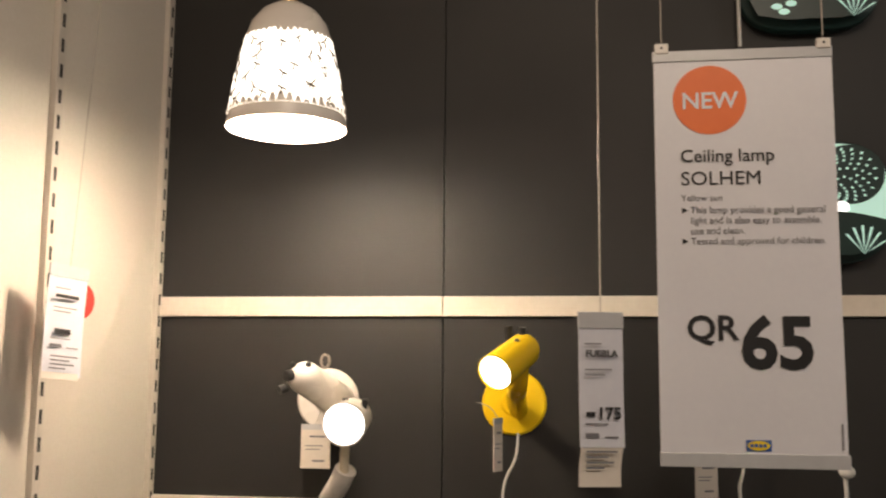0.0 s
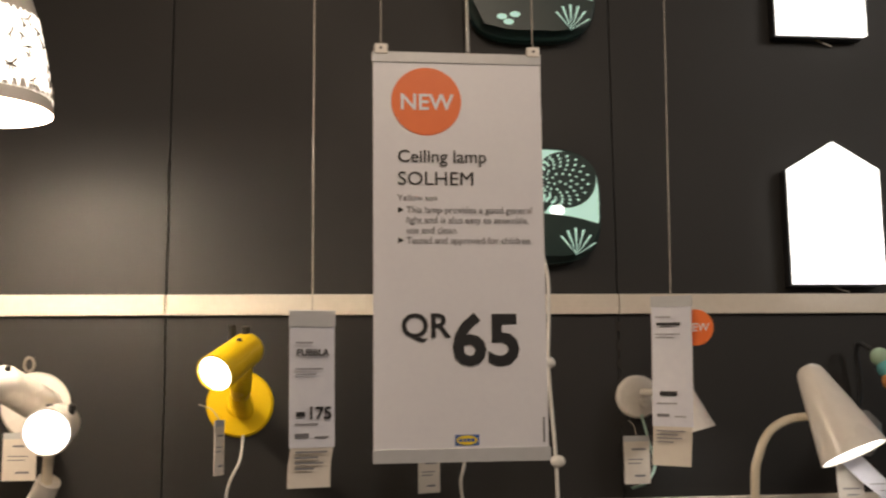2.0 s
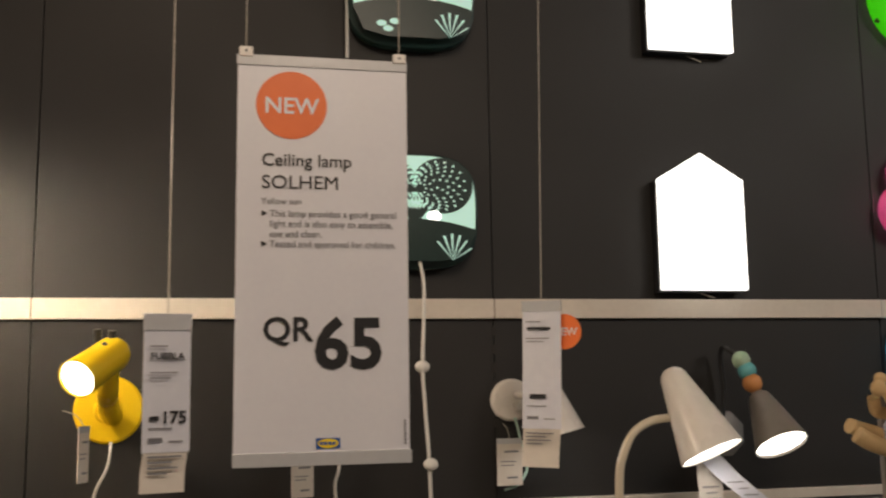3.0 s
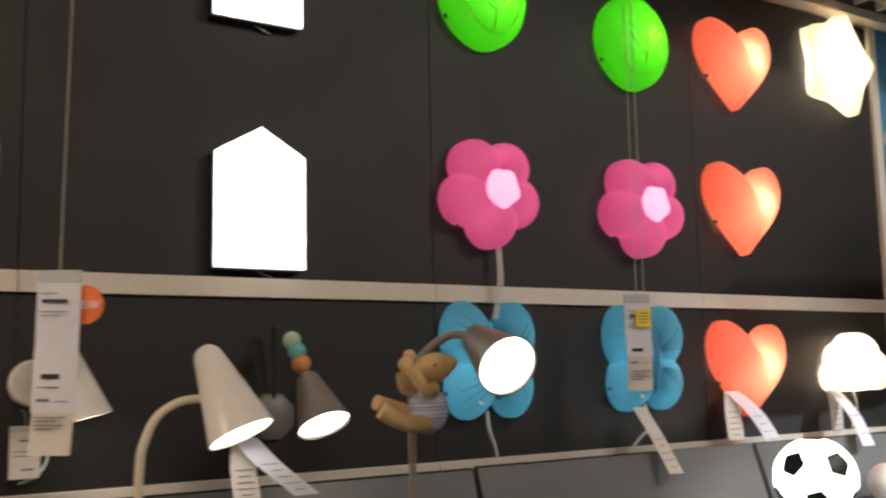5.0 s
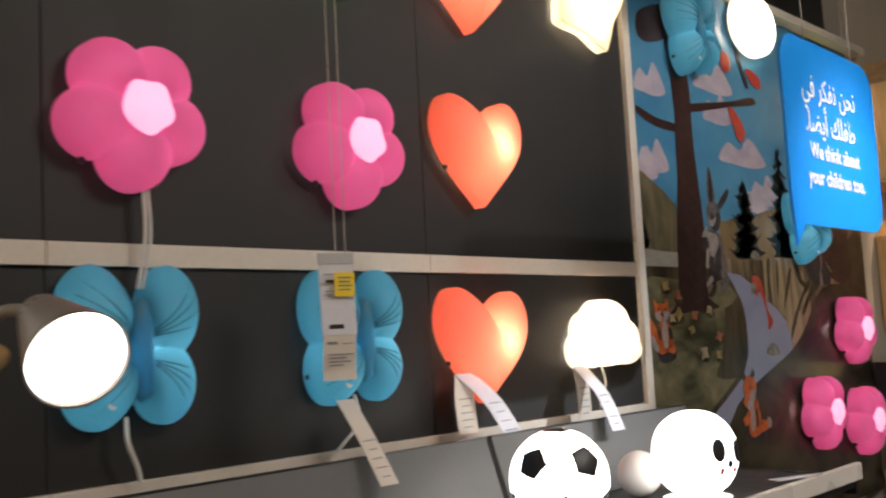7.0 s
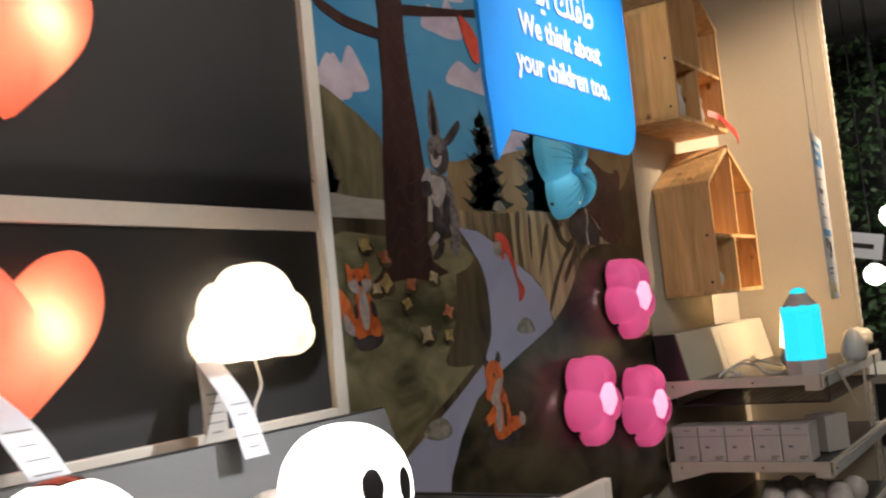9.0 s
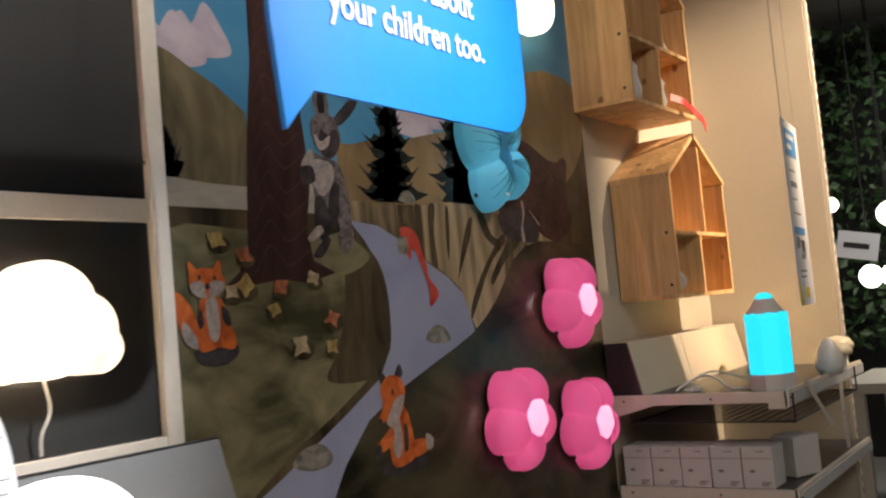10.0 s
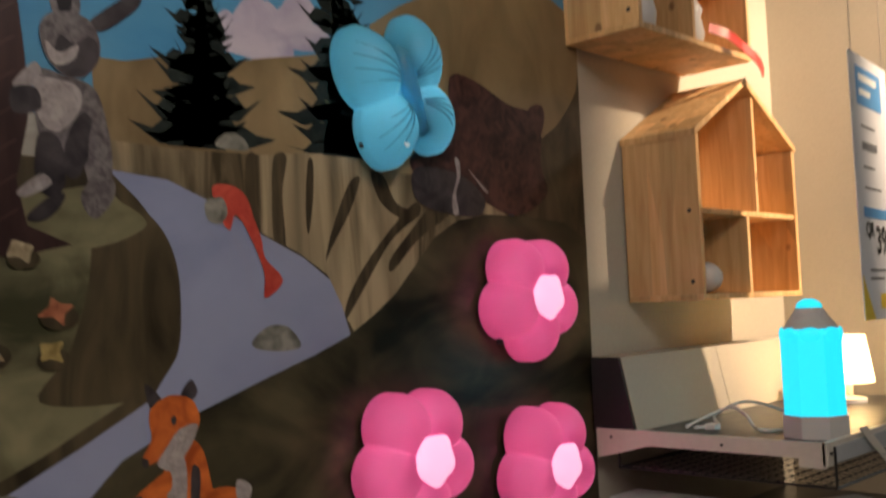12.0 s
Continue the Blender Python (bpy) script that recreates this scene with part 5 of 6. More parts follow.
animal_lamp((0.160, 1.515), (0.196, 2.745, 1.626), (0.147, 2.645, 1.579), [(0.168, 2.93, 1.522), (0.178, 2.82, 1.550), (0.185, 2.765, 1.595)], M["yellow"], "yellow enamel animal wall lamp with black ears",
            [((0.166, 2.765, 1.640), (0.164, 2.760, 1.672), 0.0075), ((0.193, 2.735, 1.638), (0.194, 2.730, 1.668), 0.0075)], 0.033, [(0.203, 2.715, 1.606), (0.185, 2.700, 1.640)])
animal_lamp((-0.262, 1.516), (-0.176, 2.76, 1.520), (-0.222, 2.67, 1.566), [(-0.235, 2.93, 1.52), (-0.20, 2.82, 1.515)], M["white_metal"], "white enamel animal wall lamp with black ears",
            [((-0.238, 2.632, 1.572), (-0.247, 2.622, 1.570), 0.0105), ((-0.252, 2.640, 1.548), (-0.262, 2.630, 1.543), 0.0085)], 0.034, [(-0.212, 2.652, 1.592), (-0.243, 2.655, 1.592)], False)
low = thing("animal_wall_lamp", (0, 0, 0), "white enamel animal lamp with its lit mouth forwards", "wall lamp", "animal wall lamps")
cone_head(low, (-0.133, 2.70, 1.494), (-0.130, 2.61, 1.482), 0.036, 0.0415, M["white_metal"], "head", "rounded cylinder head")
for x in (-0.140, -0.102):
    part("ear", tube([(x, 2.655, 1.512), (x + 0.003, 2.65, 1.528)], 0.006, 10), M["black"], low, "small black ear", True)
for x, z, r in ((-0.205, 1.600, 0.009),):
    part("ear_loop", tube([(x + r * math.sin(a), 2.75, z + 1.5 * r * math.cos(a)) for a in [k * math.pi / 5 for k in range(11)]], 0.003, 6, soft=False), M["grey_metal"], low, "small dark wire ear", True)
part("neck", tube([(-0.137, 2.655, 1.455), (-0.139, 2.655, 1.39)], 0.009, 12), M["cream_metal"], low, "thin neck", True)
part("arm", tube([(-0.136, 2.66, 1.396), (-0.152, 2.675, 1.368), (-0.185, 2.72, 1.325), (-0.225, 2.85, 1.28), (-0.24, 2.99, 1.25)], 0.021, 16), M["white_metal"], low, "thick white arm fixed to the wall", True)

cone = thing("cone_wall_lamp", (0, 0, 0), "white enamel cone-shaped wall spotlight on a round plate", "wall lamp")
part("wall_plate", lathe([(0.048, 0), (0.048, 0.014), (0.043, 0.02), (0.001, 0.022)], 40, pose(1.036, YW - 0.001, 1.519, 90)), M["white_metal"], cone, "round wall plate", True)
part("switch", lathe([(0.011, 0), (0.011, 0.01), (0.008, 0.012)], 20, pose(1.045, YW - 0.02, 1.505, 90)), M["white_metal"], cone, "round switch", True)
part("joint", tube([(1.045, YW - 0.02, 1.53), (1.06, 2.90, 1.53)], 0.008, 12), M["white_metal"], cone, smooth=True)
cone_head(cone, (1.076, 2.90, 1.586), (1.110, 2.885, 1.446), 0.022, 0.060, M["white_metal"])
part("cable", tube([(1.04, 2.98, 1.48), (1.052, 2.97, 1.42), (1.062, 2.965, 1.37), (1.04, 2.96, 1.335), (1.01, 2.97, 1.322)], 0.0032, 8), M["mint_cord"], cone, "mint green cable", True)

desk = thing("desk_lamp", (0, 0, 0), "white cone desk lamp on a cream gooseneck", "desk lamp")
cone_head(desk, (1.304, 2.71, 1.565), (1.351, 2.648, 1.415), 0.028, 0.066, M["white_metal"], "shade", "white enamel cone shade")
part("gooseneck", tube([(1.285, 2.70, 1.484), (1.245, 2.70, 1.478), (1.207, 2.70, 1.455), (1.183, 2.70, 1.41), (1.173, 2.70, 1.35), (1.169, 2.70, 1.115)], 0.0085, 12), M["cream_metal"], desk, "bent cream gooseneck", True)
part("foot", lathe([(0.075, 0), (0.075, 0.012), (0.06, 0.018), (0.012, 0.022)], 40, pose(1.169, 2.70, 1.105)), M["white_metal"], desk, "round foot", True)

spotl = thing("bead_wall_lamp", (0, 0, 0), "brown metal spot lamp with coloured beads on its arm", "wall lamp")
part("wall_plate", lathe([(0.056, 0), (0.056, 0.012), (0.048, 0.018), (0.001, 0.02)], 8, pose(1.555, YW - 0.001, 1.430, 90, 22.5, 0)), M["grey_wall"], spotl, "grey octagonal wall plate", True)
part("arm", tube([(1.555, 2.985, 1.47), (1.555, 2.975, 1.55), (1.548, 2.97, 1.615), (1.545, 2.945, 1.633), (1.560, 2.92, 1.615)], 0.005, 10), M["black"], spotl, "thin black arm", True)
for p, mat, r in (((1.566, 2.905, 1.602), "bead_green", 0.021), ((1.574, 2.895, 1.577), "bead_blue", 0.021), ((1.580, 2.885, 1.549), "bead_orange", 0.022)):
    part("bead", ball(r, Matrix.Translation(p)), M[mat], spotl, "round coloured bead", True)
m_, L_ = cone_head(spotl, (1.588, 2.868, 1.512), (1.598, 2.805, 1.414), 0.027, 0.060, M["grey_metal"], "shade", "brown-grey metal cone shade")
bm = bmesh.new()
for k in range(18):
    a = 2 * math.pi * k / 18
    ball(0.0015, m_ @ Matrix.Translation((0.0275 * math.cos(a), 0.0275 * math.sin(a), 0.012)), 6, 4, bm)
part("vent_holes", bm, M["black"], spotl, "ring of small dark holes")

# lamp with the plush bear on its pole
bear_lamp = thing("bear_lamp", (0, 0, 0), "brown-grey spot lamp on a pole beside a bear", "lamp")
part("pole", tube([(1.680, 2.566, 1.108), (1.678, 2.566, 1.50), (1.688, 2.56, 1.545)], 0.008, 12), M["grey_metal"], bear_lamp, "grey metal pole", True)
part("foot", lathe([(0.08, 0), (0.08, 0.012), (0.06, 0.018), (0.01, 0.02)], 40, pose(1.680, 2.566, 1.105)), M["grey_metal"], bear_lamp, "round foot", True)
part("neck", tube([(1.688, 2.56, 1.545), (1.715, 2.54, 1.578), (1.738, 2.51, 1.598), (1.755, 2.47, 1.595)], 0.009, 12), M["grey_metal"], bear_lamp, "bent neck", True)
m_, L_ = cone_head(bear_lamp, (1.757, 2.445, 1.588), (1.743, 2.322, 1.533), 0.030, 0.060, M["grey_metal"], "shade", "brown-grey metal cone shade")
bm = bmesh.new()
for k in range(18):
    a = 2 * math.pi * k / 18
    ball(0.0024, m_ @ Matrix.Translation((0.032 * math.cos(a), 0.032 * math.sin(a), 0.015)), 6, 4, bm)
part("vent_holes", bm, M["black"], bear_lamp, "ring of small dark holes")
bear = thing("plush_bear", (1.672, 2.50, 1.45), "tan plush bear in a striped blue shirt on the lamp pole", "soft toy")


def bear_part(name, pieces, mat, label=""):
    bm = bmesh.new()
    for x, y, z, a, b, c, ry in pieces:
        ball(1.0, pose(x, y, z, 0, ry, 0) @ Matrix.Diagonal((a, b, c, 1)), 24, 16, bm)
    return part(name, bm, mat, bear, label, "all")


bear_part("head", [(0.010, -0.01, 0.082, 0.043, 0.034, 0.030, -14)], M["teddy"], "tan plush head")
bear_part("muzzle", [(0.036, -0.022, 0.090, 0.022, 0.020, 0.017, -20)], M["teddy"], "short plush muzzle")
bear_part("nose", [(0.047, -0.038, 0.094, 0.004, 0.003, 0.003, 0)], M["teddy"])
bear_part("eye", [(-0.006, -0.045, 0.088, 0.0025, 0.002, 0.0025, 0)], M["ink"], "small black eye")
bear_part("ear", [(-0.044, 0.0, 0.090, 0.017, 0.010, 0.016, 0)], M["teddy"], "round plush ear")
bear_part("ear", [(-0.024, 0.02, 0.108, 0.014, 0.009, 0.012, 0)], M["teddy"], "round plush ear")
bear_part("shirt", [(0.004, 0.0, 0.0, 0.041, 0.036, 0.045, 24)], M["stripes"], "blue and white striped shirt")
part("arm", tube([(0.002, -0.028, 0.045), (-0.022, -0.042, 0.040), (-0.040, -0.040, 0.060), (-0.046, -0.030, 0.082)], 0.0125, 12), M["teddy"], bear, "plush arm holding the pole", True)
part("arm", tube([(-0.010, 0.025, 0.040), (-0.030, 0.030, 0.045), (-0.042, 0.020, 0.072)], 0.012, 12), M["teddy"], bear, "plush arm holding the pole", True)
part("leg", tube([(-0.010, -0.02, -0.022), (-0.050, -0.028, -0.022), (-0.085, -0.025, -0.010), (-0.110, -0.02, 0.006)], 0.0165, 12), M["teddy"], bear, "plush leg", True)
part("leg", tube([(-0.010, 0.015, -0.010), (-0.050, 0.015, 0.004), (-0.085, 0.012, 0.014), (-0.105, 0.01, 0.020)], 0.015, 12), M["teddy"], bear, "plush leg", True)

# ---------------------------------------------------------------- cables on the wall
def wall_cable(pts, r, mat, label):
    return tagged(part("cable", tube(pts, r, 8), M[mat], smooth=True), label, "cable", "wall cables")


wall_cable([(0.645, 2.97, 1.80), (0.646, 2.965, 1.6), (0.642, 2.97, 1.40), (0.632, 2.97, 1.34), (0.645, 2.97, 1.25)], 0.0035, "cord", "white cable hanging behind the sign")
wall_cable([(0.66, 2.97, 2.30), (0.659, 2.97, 2.70)], 0.004, "cord", "white cable going up the wall")
wall_cable([(2.186, 2.965, 1.87), (2.186, 2.96, 1.76), (2.17, 2.965, 1.66)], 0.004, "cord", "white cable between the flower and butterfly lamps")
wall_cable([(2.195, 2.965, 1.87), (2.197, 2.96, 1.76), (2.18, 2.965, 1.66)], 0.003, "cord", "white cable between the flower and butterfly lamps")
wall_cable([(2.14, 2.965, 1.42), (2.135, 2.95, 1.375), (2.155, 2.955, 1.33), (2.165, 2.96, 1.30)], 0.0045, "cord", "white cable below the butterfly lamp")
wall_cable([(2.70, 2.965, 1.42), (2.70, 2.95, 1.36), (2.66, 2.955, 1.32), (2.64, 2.96, 1.30)], 0.004, "cord", "white cable below the butterfly lamp")
wall_cable([(0.17, 2.97, 1.45), (0.165, 2.96, 1.40), (0.14, 2.96, 1.34), (0.135, 2.97, 1.25)], 0.003, "cord", "thin white cable below the yellow lamp")
cord = tube([(0.82, 2.96, 1.84), (0.822, 2.92, 1.78), (0.818, 2.90, 1.70), (0.812, 2.89, 1.596), (0.818, 2.895, 1.50), (0.826, 2.90, 1.390), (0.832, 2.91, 1.25), (0.835, 2.91, 1.114)], 0.004, 8)
for z, x in ((1.596, 0.812), (1.390, 0.828)):
    ball(0.011, pose(x, 2.893, z) @ Matrix.Diagonal((1.5, 0.9, 1.2, 1)), 10, 7, cord)
tagged(part("knotted_cord", cord, M["cord"], smooth=True), "pale hanging cord with two knots", "cord")

# ---------------------------------------------------------------- bench under the black wall
BZ = 1.105
bench = thing("display_bench", (0, 0, 0), "black display bench with a white front edge", "bench")
part("top", box(-0.66, 3.945, 2.345, 2.98, BZ - 0.03, BZ, 0.002), M["bench"], bench, "black laminate top")
part("front_edge", box(-0.66, 3.948, 2.325, 2.343, BZ - 0.006, BZ + 0.038, 0.002), M["white_metal"], bench, "white steel front edge")
part("end_edge", box(3.948, 3.966, 2.345, 2.98, BZ - 0.05, BZ + 0.002, 0.002), M["black"], bench, "dark end edge")
for x in (-0.5, 1.0, 2.5, 3.9):
    part("leg", box(x - 0.02, x + 0.02, 2.45, 2.9, 0, BZ - 0.03), M["black"], bench, "black upright support")


def riser(x0, x1, ztop, label):
    ob = thing("riser_panel", (0, 0, 0), label, "panel", "riser panels")
    bm = bmesh.new()
    sec = [(2.80, BZ + 0.002), (2.862, ztop), (2.874, ztop), (2.93, BZ + 0.002)]
    a = [bm.verts.new((x0, y, z)) for y, z in sec]
    b = [bm.verts.new((x1, y, z)) for y, z in sec]
    bm.faces.new(a)
    bm.faces.new(b[::-1])
    for i in range(4):
        bm.faces.new((a[i], a[(i + 1) % 4], b[(i + 1) % 4], b[i]))
    part("board", bm, M["slant"], ob)
    part("edge_band", box(x0, x1, 2.8605, 2.8755, ztop, ztop + 0.003), M["bench"], ob, "dark edge band")
    return ob


riser(-0.6, 1.015, 1.287, "dark grey sloping riser panel on the bench")
riser(1.03, 2.02, 1.287, "dark grey sloping riser panel on the bench")
riser(2.035, 3.025, 1.290, "dark grey sloping riser panel on the bench")
riser(3.045, 3.965, 1.290, "dark grey sloping riser panel on the bench")

football = thing("football_lamp", (2.974, 2.606, BZ + 0.110), "glowing white football table lamp with black pentagons", "table lamp")
part("globe", ball(0.110, None, 48, 32), M["lit_ball"], football, "glowing white globe", "all")
phi = (1 + 5 ** 0.5) / 2
verts12 = [Vector(v).normalized() for s in (-1, 1) for t in (-1, 1) for v in ((0, s, t * phi), (s, t * phi, 0), (t * phi, 0, s))]
# one three-patch group faces the aisle, with a patch straight below its middle
tri = [Vector((0, 1, phi)).normalized(), Vector((1, phi, 0)).normalized(), Vector((phi, 0, 1)).normalized()]
face = sum(tri, Vector()).normalized()
down = (tri[0] - face * tri[0].dot(face)).normalized()
local = Matrix((down.cross(face), face, down)).transposed()
aim = Vector((-1.91, -1.54, 0.40)).normalized()
low_dir = (Vector((0, 0, -1)) - aim * Vector((0, 0, -1)).dot(aim)).normalized()
tilt = Matrix((low_dir.cross(aim), aim, low_dir)).transposed() @ local.transposed()
for v in verts12:
    d = (tilt @ v).normalized()
    bm = bmesh.new()
    q = d.to_track_quat("Z", "Y").to_matrix()
    near = [bm.verts.new((q @ Vector((math.sin(0.33) * math.cos(2 * math.pi * k / 5), math.sin(0.33) * math.sin(2 * math.pi * k / 5), math.cos(0.33)))) * 0.1105) for k in range(5)]
    top = bm.verts.new(d * 0.1122)
    for k in range(5):
        bm.faces.new((near[k], near[(k + 1) % 5], top))
    bmesh.ops.subdivide_edges(bm, edges=bm.edges, cuts=3, use_grid_fill=True)
    for vv in bm.verts:
        vv.co = vv.co.normalized() * 0.1112
    part("pentagon", bm, M["black"], football, "black pentagon patch")
part("ring_foot", lathe([(0.075, -0.110), (0.085, -0.085), (0.07, -0.08)], 40), M["black"], football, "black ring foot", True)

panda = thing("face_lamp", Matrix.Translation((3.41, 2.52, BZ)) @ Matrix.Diagonal((0.93, 0.93, 1.07, 1)), "glowing white round table lamp with a painted face", "table lamp")
part("globe", lathe([(max(0.001, 0.112 * math.sin(math.pi * k / 28) ** 0.85), 0.11 - 0.098 * math.cos(math.pi * k / 28)) for k in range(29)], 64), M["lit_ball"], panda, "glowing white flattened globe", "all")
part("foot", lathe([(0.09, 0.0), (0.09, 0.012), (0.001, 0.0125)], 40), M["housing"], panda, "low white foot", True)


def dab(parent, az, z, r, mat, name, label, sq=1.0):
    R = 0.1125 * (1 - ((z - 0.11) / 0.098) ** 2) ** 0.425
    c = Vector((R * math.sin(az), -R * math.cos(az), z))
    q = Vector((math.sin(az), -math.cos(az), (z - 0.11) * 9)).to_track_quat("Z", "Y").to_matrix().to_4x4()
    part(name, ball(1, Matrix.Translation(c) @ q @ Matrix.Diagonal((r, r * sq, 0.003, 1)), 20, 10), mat, parent, label, True)


dab(panda, radians(-27), 0.125, 0.020, M["ink"], "eye", "black painted eye", 1.3)
dab(panda, radians(9), 0.118, 0.020, M["ink"], "eye", "black painted eye", 1.3)
dab(panda, radians(-8), 0.092, 0.010, M["ink"], "nose", "small black painted nose")
dab(panda, radians(-22), 0.078, 0.008, M["red_print"], "cheek", "red painted cheek")
dab(panda, radians(6), 0.078, 0.008, M["red_print"], "cheek", "red painted cheek")

globe = thing("light_bulb", Matrix.Translation((3.42, 2.69, BZ)) @ Matrix.Scale(1.32, 4), "frosted white globe light bulb lying on the bench", "light bulb")
part("glass", ball(0.044, pose(0, 0, 0.044), 28, 20), M["frost"], globe, "frosted glass", "all")
part("cap", tube([(0.035, -0.01, 0.035), (0.075, -0.02, 0.018)], 0.014, 14), M["brass"], globe, "metal cap", True)
plug = thing("power_plug", (2.87, 2.72, BZ), "white plug adapter with coiled cable on the bench", "plug")
part("body", box(-0.03, 0.035, -0.02, 0.02, 0.0, 0.036, 0.007), M["cord"], plug, "white plastic plug body")
part("switch", lathe([(0.006, 0), (0.006, 0.003)], 14, pose(0.0, -0.005, 0.036)), M["red_print"], plug, "small red button")
part("cable", tube([(-0.03, 0, 0.015), (-0.08, -0.03, 0.006), (-0.1, 0.03, 0.03), (-0.05, 0.06, 0.045), (-0.02, 0.03, 0.04), (-0.07, 0.0, 0.02), (-0.12, -0.02, 0.006), (-0.15, -0.06, 0.006)], 0.004, 8), M["cord"], plug, "coiled white cable", True)
part("cable", tube([(0.03, 0, 0.012), (0.1, 0.03, 0.006), (0.2, 0.0, 0.006), (0.26, 0.03, 0.006)], 0.0035, 8), M["cord"], plug, "white cable", True)
lab = thing("price_strip", (3.70, 2.46, BZ), "white price strip lying on the bench", "price tag")
part("paper_strip", ribbon([(0, 0, 0.016), (0.1, -0.02, 0.012), (0.2, -0.05, 0.008)], (0.006, 0.018, 0)), M["tag"], lab)

M["blue_light"] = material("blue_panel_print", (0.10, 0.30, 0.62), rough=0.45)
M["duct"] = material("grey_duct", (0.30, 0.29, 0.28), (0.36, 0.35, 0.34), 0.4, scale=20)
# ---------------------------------------------------------------- blue hanging sign
bsign = thing("speech_bubble_sign", pose(3.922, 2.308, 1.780, 0, 0, 1.5), "glossy blue speech-bubble sign with white writing", "sign")
def rounded(x0, x1, z0, z1, r, n=8):
    out = []
    for cx, cz, a0 in ((x1 - r, z1 - r, 0), (x0 + r, z1 - r, 90), (x0 + r, z0 + r, 180), (x1 - r, z0 + r, 270)):
        out += [(cx + r * math.cos(radians(a0 + 90 * k / n)), cz + r * math.sin(radians(a0 + 90 * k / n))) for k in range(n + 1)]
    return out


bub = rounded(-0.331, 0.331, 0.0, 0.50, 0.085)
k0 = 18
bub = bub[:k0] + [(-0.331, 0.08), (-0.316, -0.058), (-0.258, 0.0)] + bub[27:]
part("board", slab(bub, -0.002, 0.006, 0.001), M["sign_blue"], bsign, "glossy blue board")
lettering("We think about", -0.012, 0.180, 0.060, M["white_ink"], bsign, -0.004, 0.0012, "CENTER", 0.92)
lettering("your children too.", -0.012, 0.110, 0.060, M["white_ink"], bsign, -0.004, 0.0012, "CENTER", 0.92)
lettering("\ufef2\ufed3 \ufeae\ufedc\ufed4\ufee7 \ufee6\ufea4\ufee7", -0.025, 0.345, 0.085, M["white_ink"], bsign, -0.004, 0.001, "CENTER", 0.9)
lettering(".\ufe8e\ufec0\ufef3\ufe83 \ufeda\ufee0\ufed4\ufec3", -0.03, 0.25, 0.085, M["white_ink"], bsign, -0.004, 0.001, "CENTER", 0.9)
for x in (-0.16, 0.18):
    part("cord", tube([(x, 0.002, 0.47), (x, 0.002, 1.82)], 0.0014, 6), M["wire"], bsign, "thin hanging cord", True)

# ---------------------------------------------------------------- doll houses on the wall
def doll_house(m, label):
    ob = thing("doll_house_shelf", m, label, "wall shelf", "doll house shelves")
    w, h, d, e, t = 0.592, 0.443, 0.232, 0.612, 0.016
    part("side_panel", box(0, t, -d, 0, t, h, 0.0015), M["pine"], ob)
    part("side_panel", box(w - t, w, -d, 0, t, h, 0.0015), M["pine"], ob)
    part("floor_board", box(0, w, -d, 0, 0, t, 0.0015), M["pine"], ob)
    mid = w / 2
    for s in (-1, 1):
        sl = [(mid, e), (mid + s * (mid + 0.006), h - 0.004), (mid + s * (mid + 0.006), h + 0.014), (mid, e + 0.019)]
        part("roof_board", slab(sl, -d - 0.003, 0.0), M["pine"], ob)
    part("back_panel", slab([(t, t), (w - t, t), (w - t, h), (mid, e), (t, h)], -0.008, 0.0), M["pine"], ob)
    part("shelf", box(t, w - t, -d + 0.004, -0.008, 0.232, 0.246, 0.001), M["pine"], ob)
    part("divider", slab([(0.335, 0.246), (0.349, 0.246), (0.349, e - 0.038), (0.335, e - 0.030)], -d + 0.004, -0.008), M["pine"], ob)
    part("divider", box(0.27, 0.284, -d + 0.004, -0.008, t, 0.232, 0.001), M["pine"], ob)
    bm = bmesh.new()
    for z in (0.05, 0.24):
        ball(0.006, pose(-0.0005, -d + 0.03, z) @ Matrix.Diagonal((0.2, 1, 1, 1)), 10, 6, bm)
    part("screws", bm, M["ink"], ob)
    return ob


doll_house(pose(6.086, YW - 0.002, 1.462), "pine doll house wall shelf with a white lamp inside")
doll_house(pose(5.845, YW - 0.002, 2.150), "pine doll house wall shelf holding small toys")


def pear_lamp(m, s, label, mat):
    ob = thing("pear_night_light", m, label, "night light", "night lights")
    part("body", lathe([(0.001, 0.0), (0.03 * s, 0.002), (0.042 * s, 0.025 * s), (0.036 * s, 0.06 * s), (0.018 * s, 0.095 * s), (0.001, 0.11 * s)], 28), mat, ob, smooth="all")
    return ob


pear_lamp(pose(6.225, 2.83, 1.517, 0, 75, 30), 1.0, "pale grey night light lying in the doll house", M["frost"])
toy = thing("blue_toy", (5.93, 2.83, 2.396), "small dark blue toy in the doll house", "toy")
part("block", box(-0.03, 0.03, -0.03, 0.03, 0, 0.035, 0.006), M["blue_print"], toy)
part("peak", box(-0.012, 0.012, -0.02, 0.02, 0.034, 0.09, 0.006), M["blue_print"], toy)
wt = thing("white_toy", (6.19, 2.82, 2.167), "small white toy figure in the doll house", "toy")
part("body", lathe([(0.03, 0), (0.04, 0.03), (0.03, 0.08), (0.036, 0.1), (0.02, 0.13), (0.001, 0.14)], 20), M["frost"], wt, smooth="all")
wt2 = thing("white_toy", (5.92, 2.80, 2.167), "small white toy figure in the doll house", "toy")
part("body", lathe([(0.03, 0), (0.034, 0.04), (0.022, 0.09), (0.026, 0.12), (0.001, 0.15)], 20), M["frost"], wt2, smooth="all")
wt3 = thing("white_toy", (6.31, 2.85, 2.396), "small pale toy on the doll house shelf", "toy")
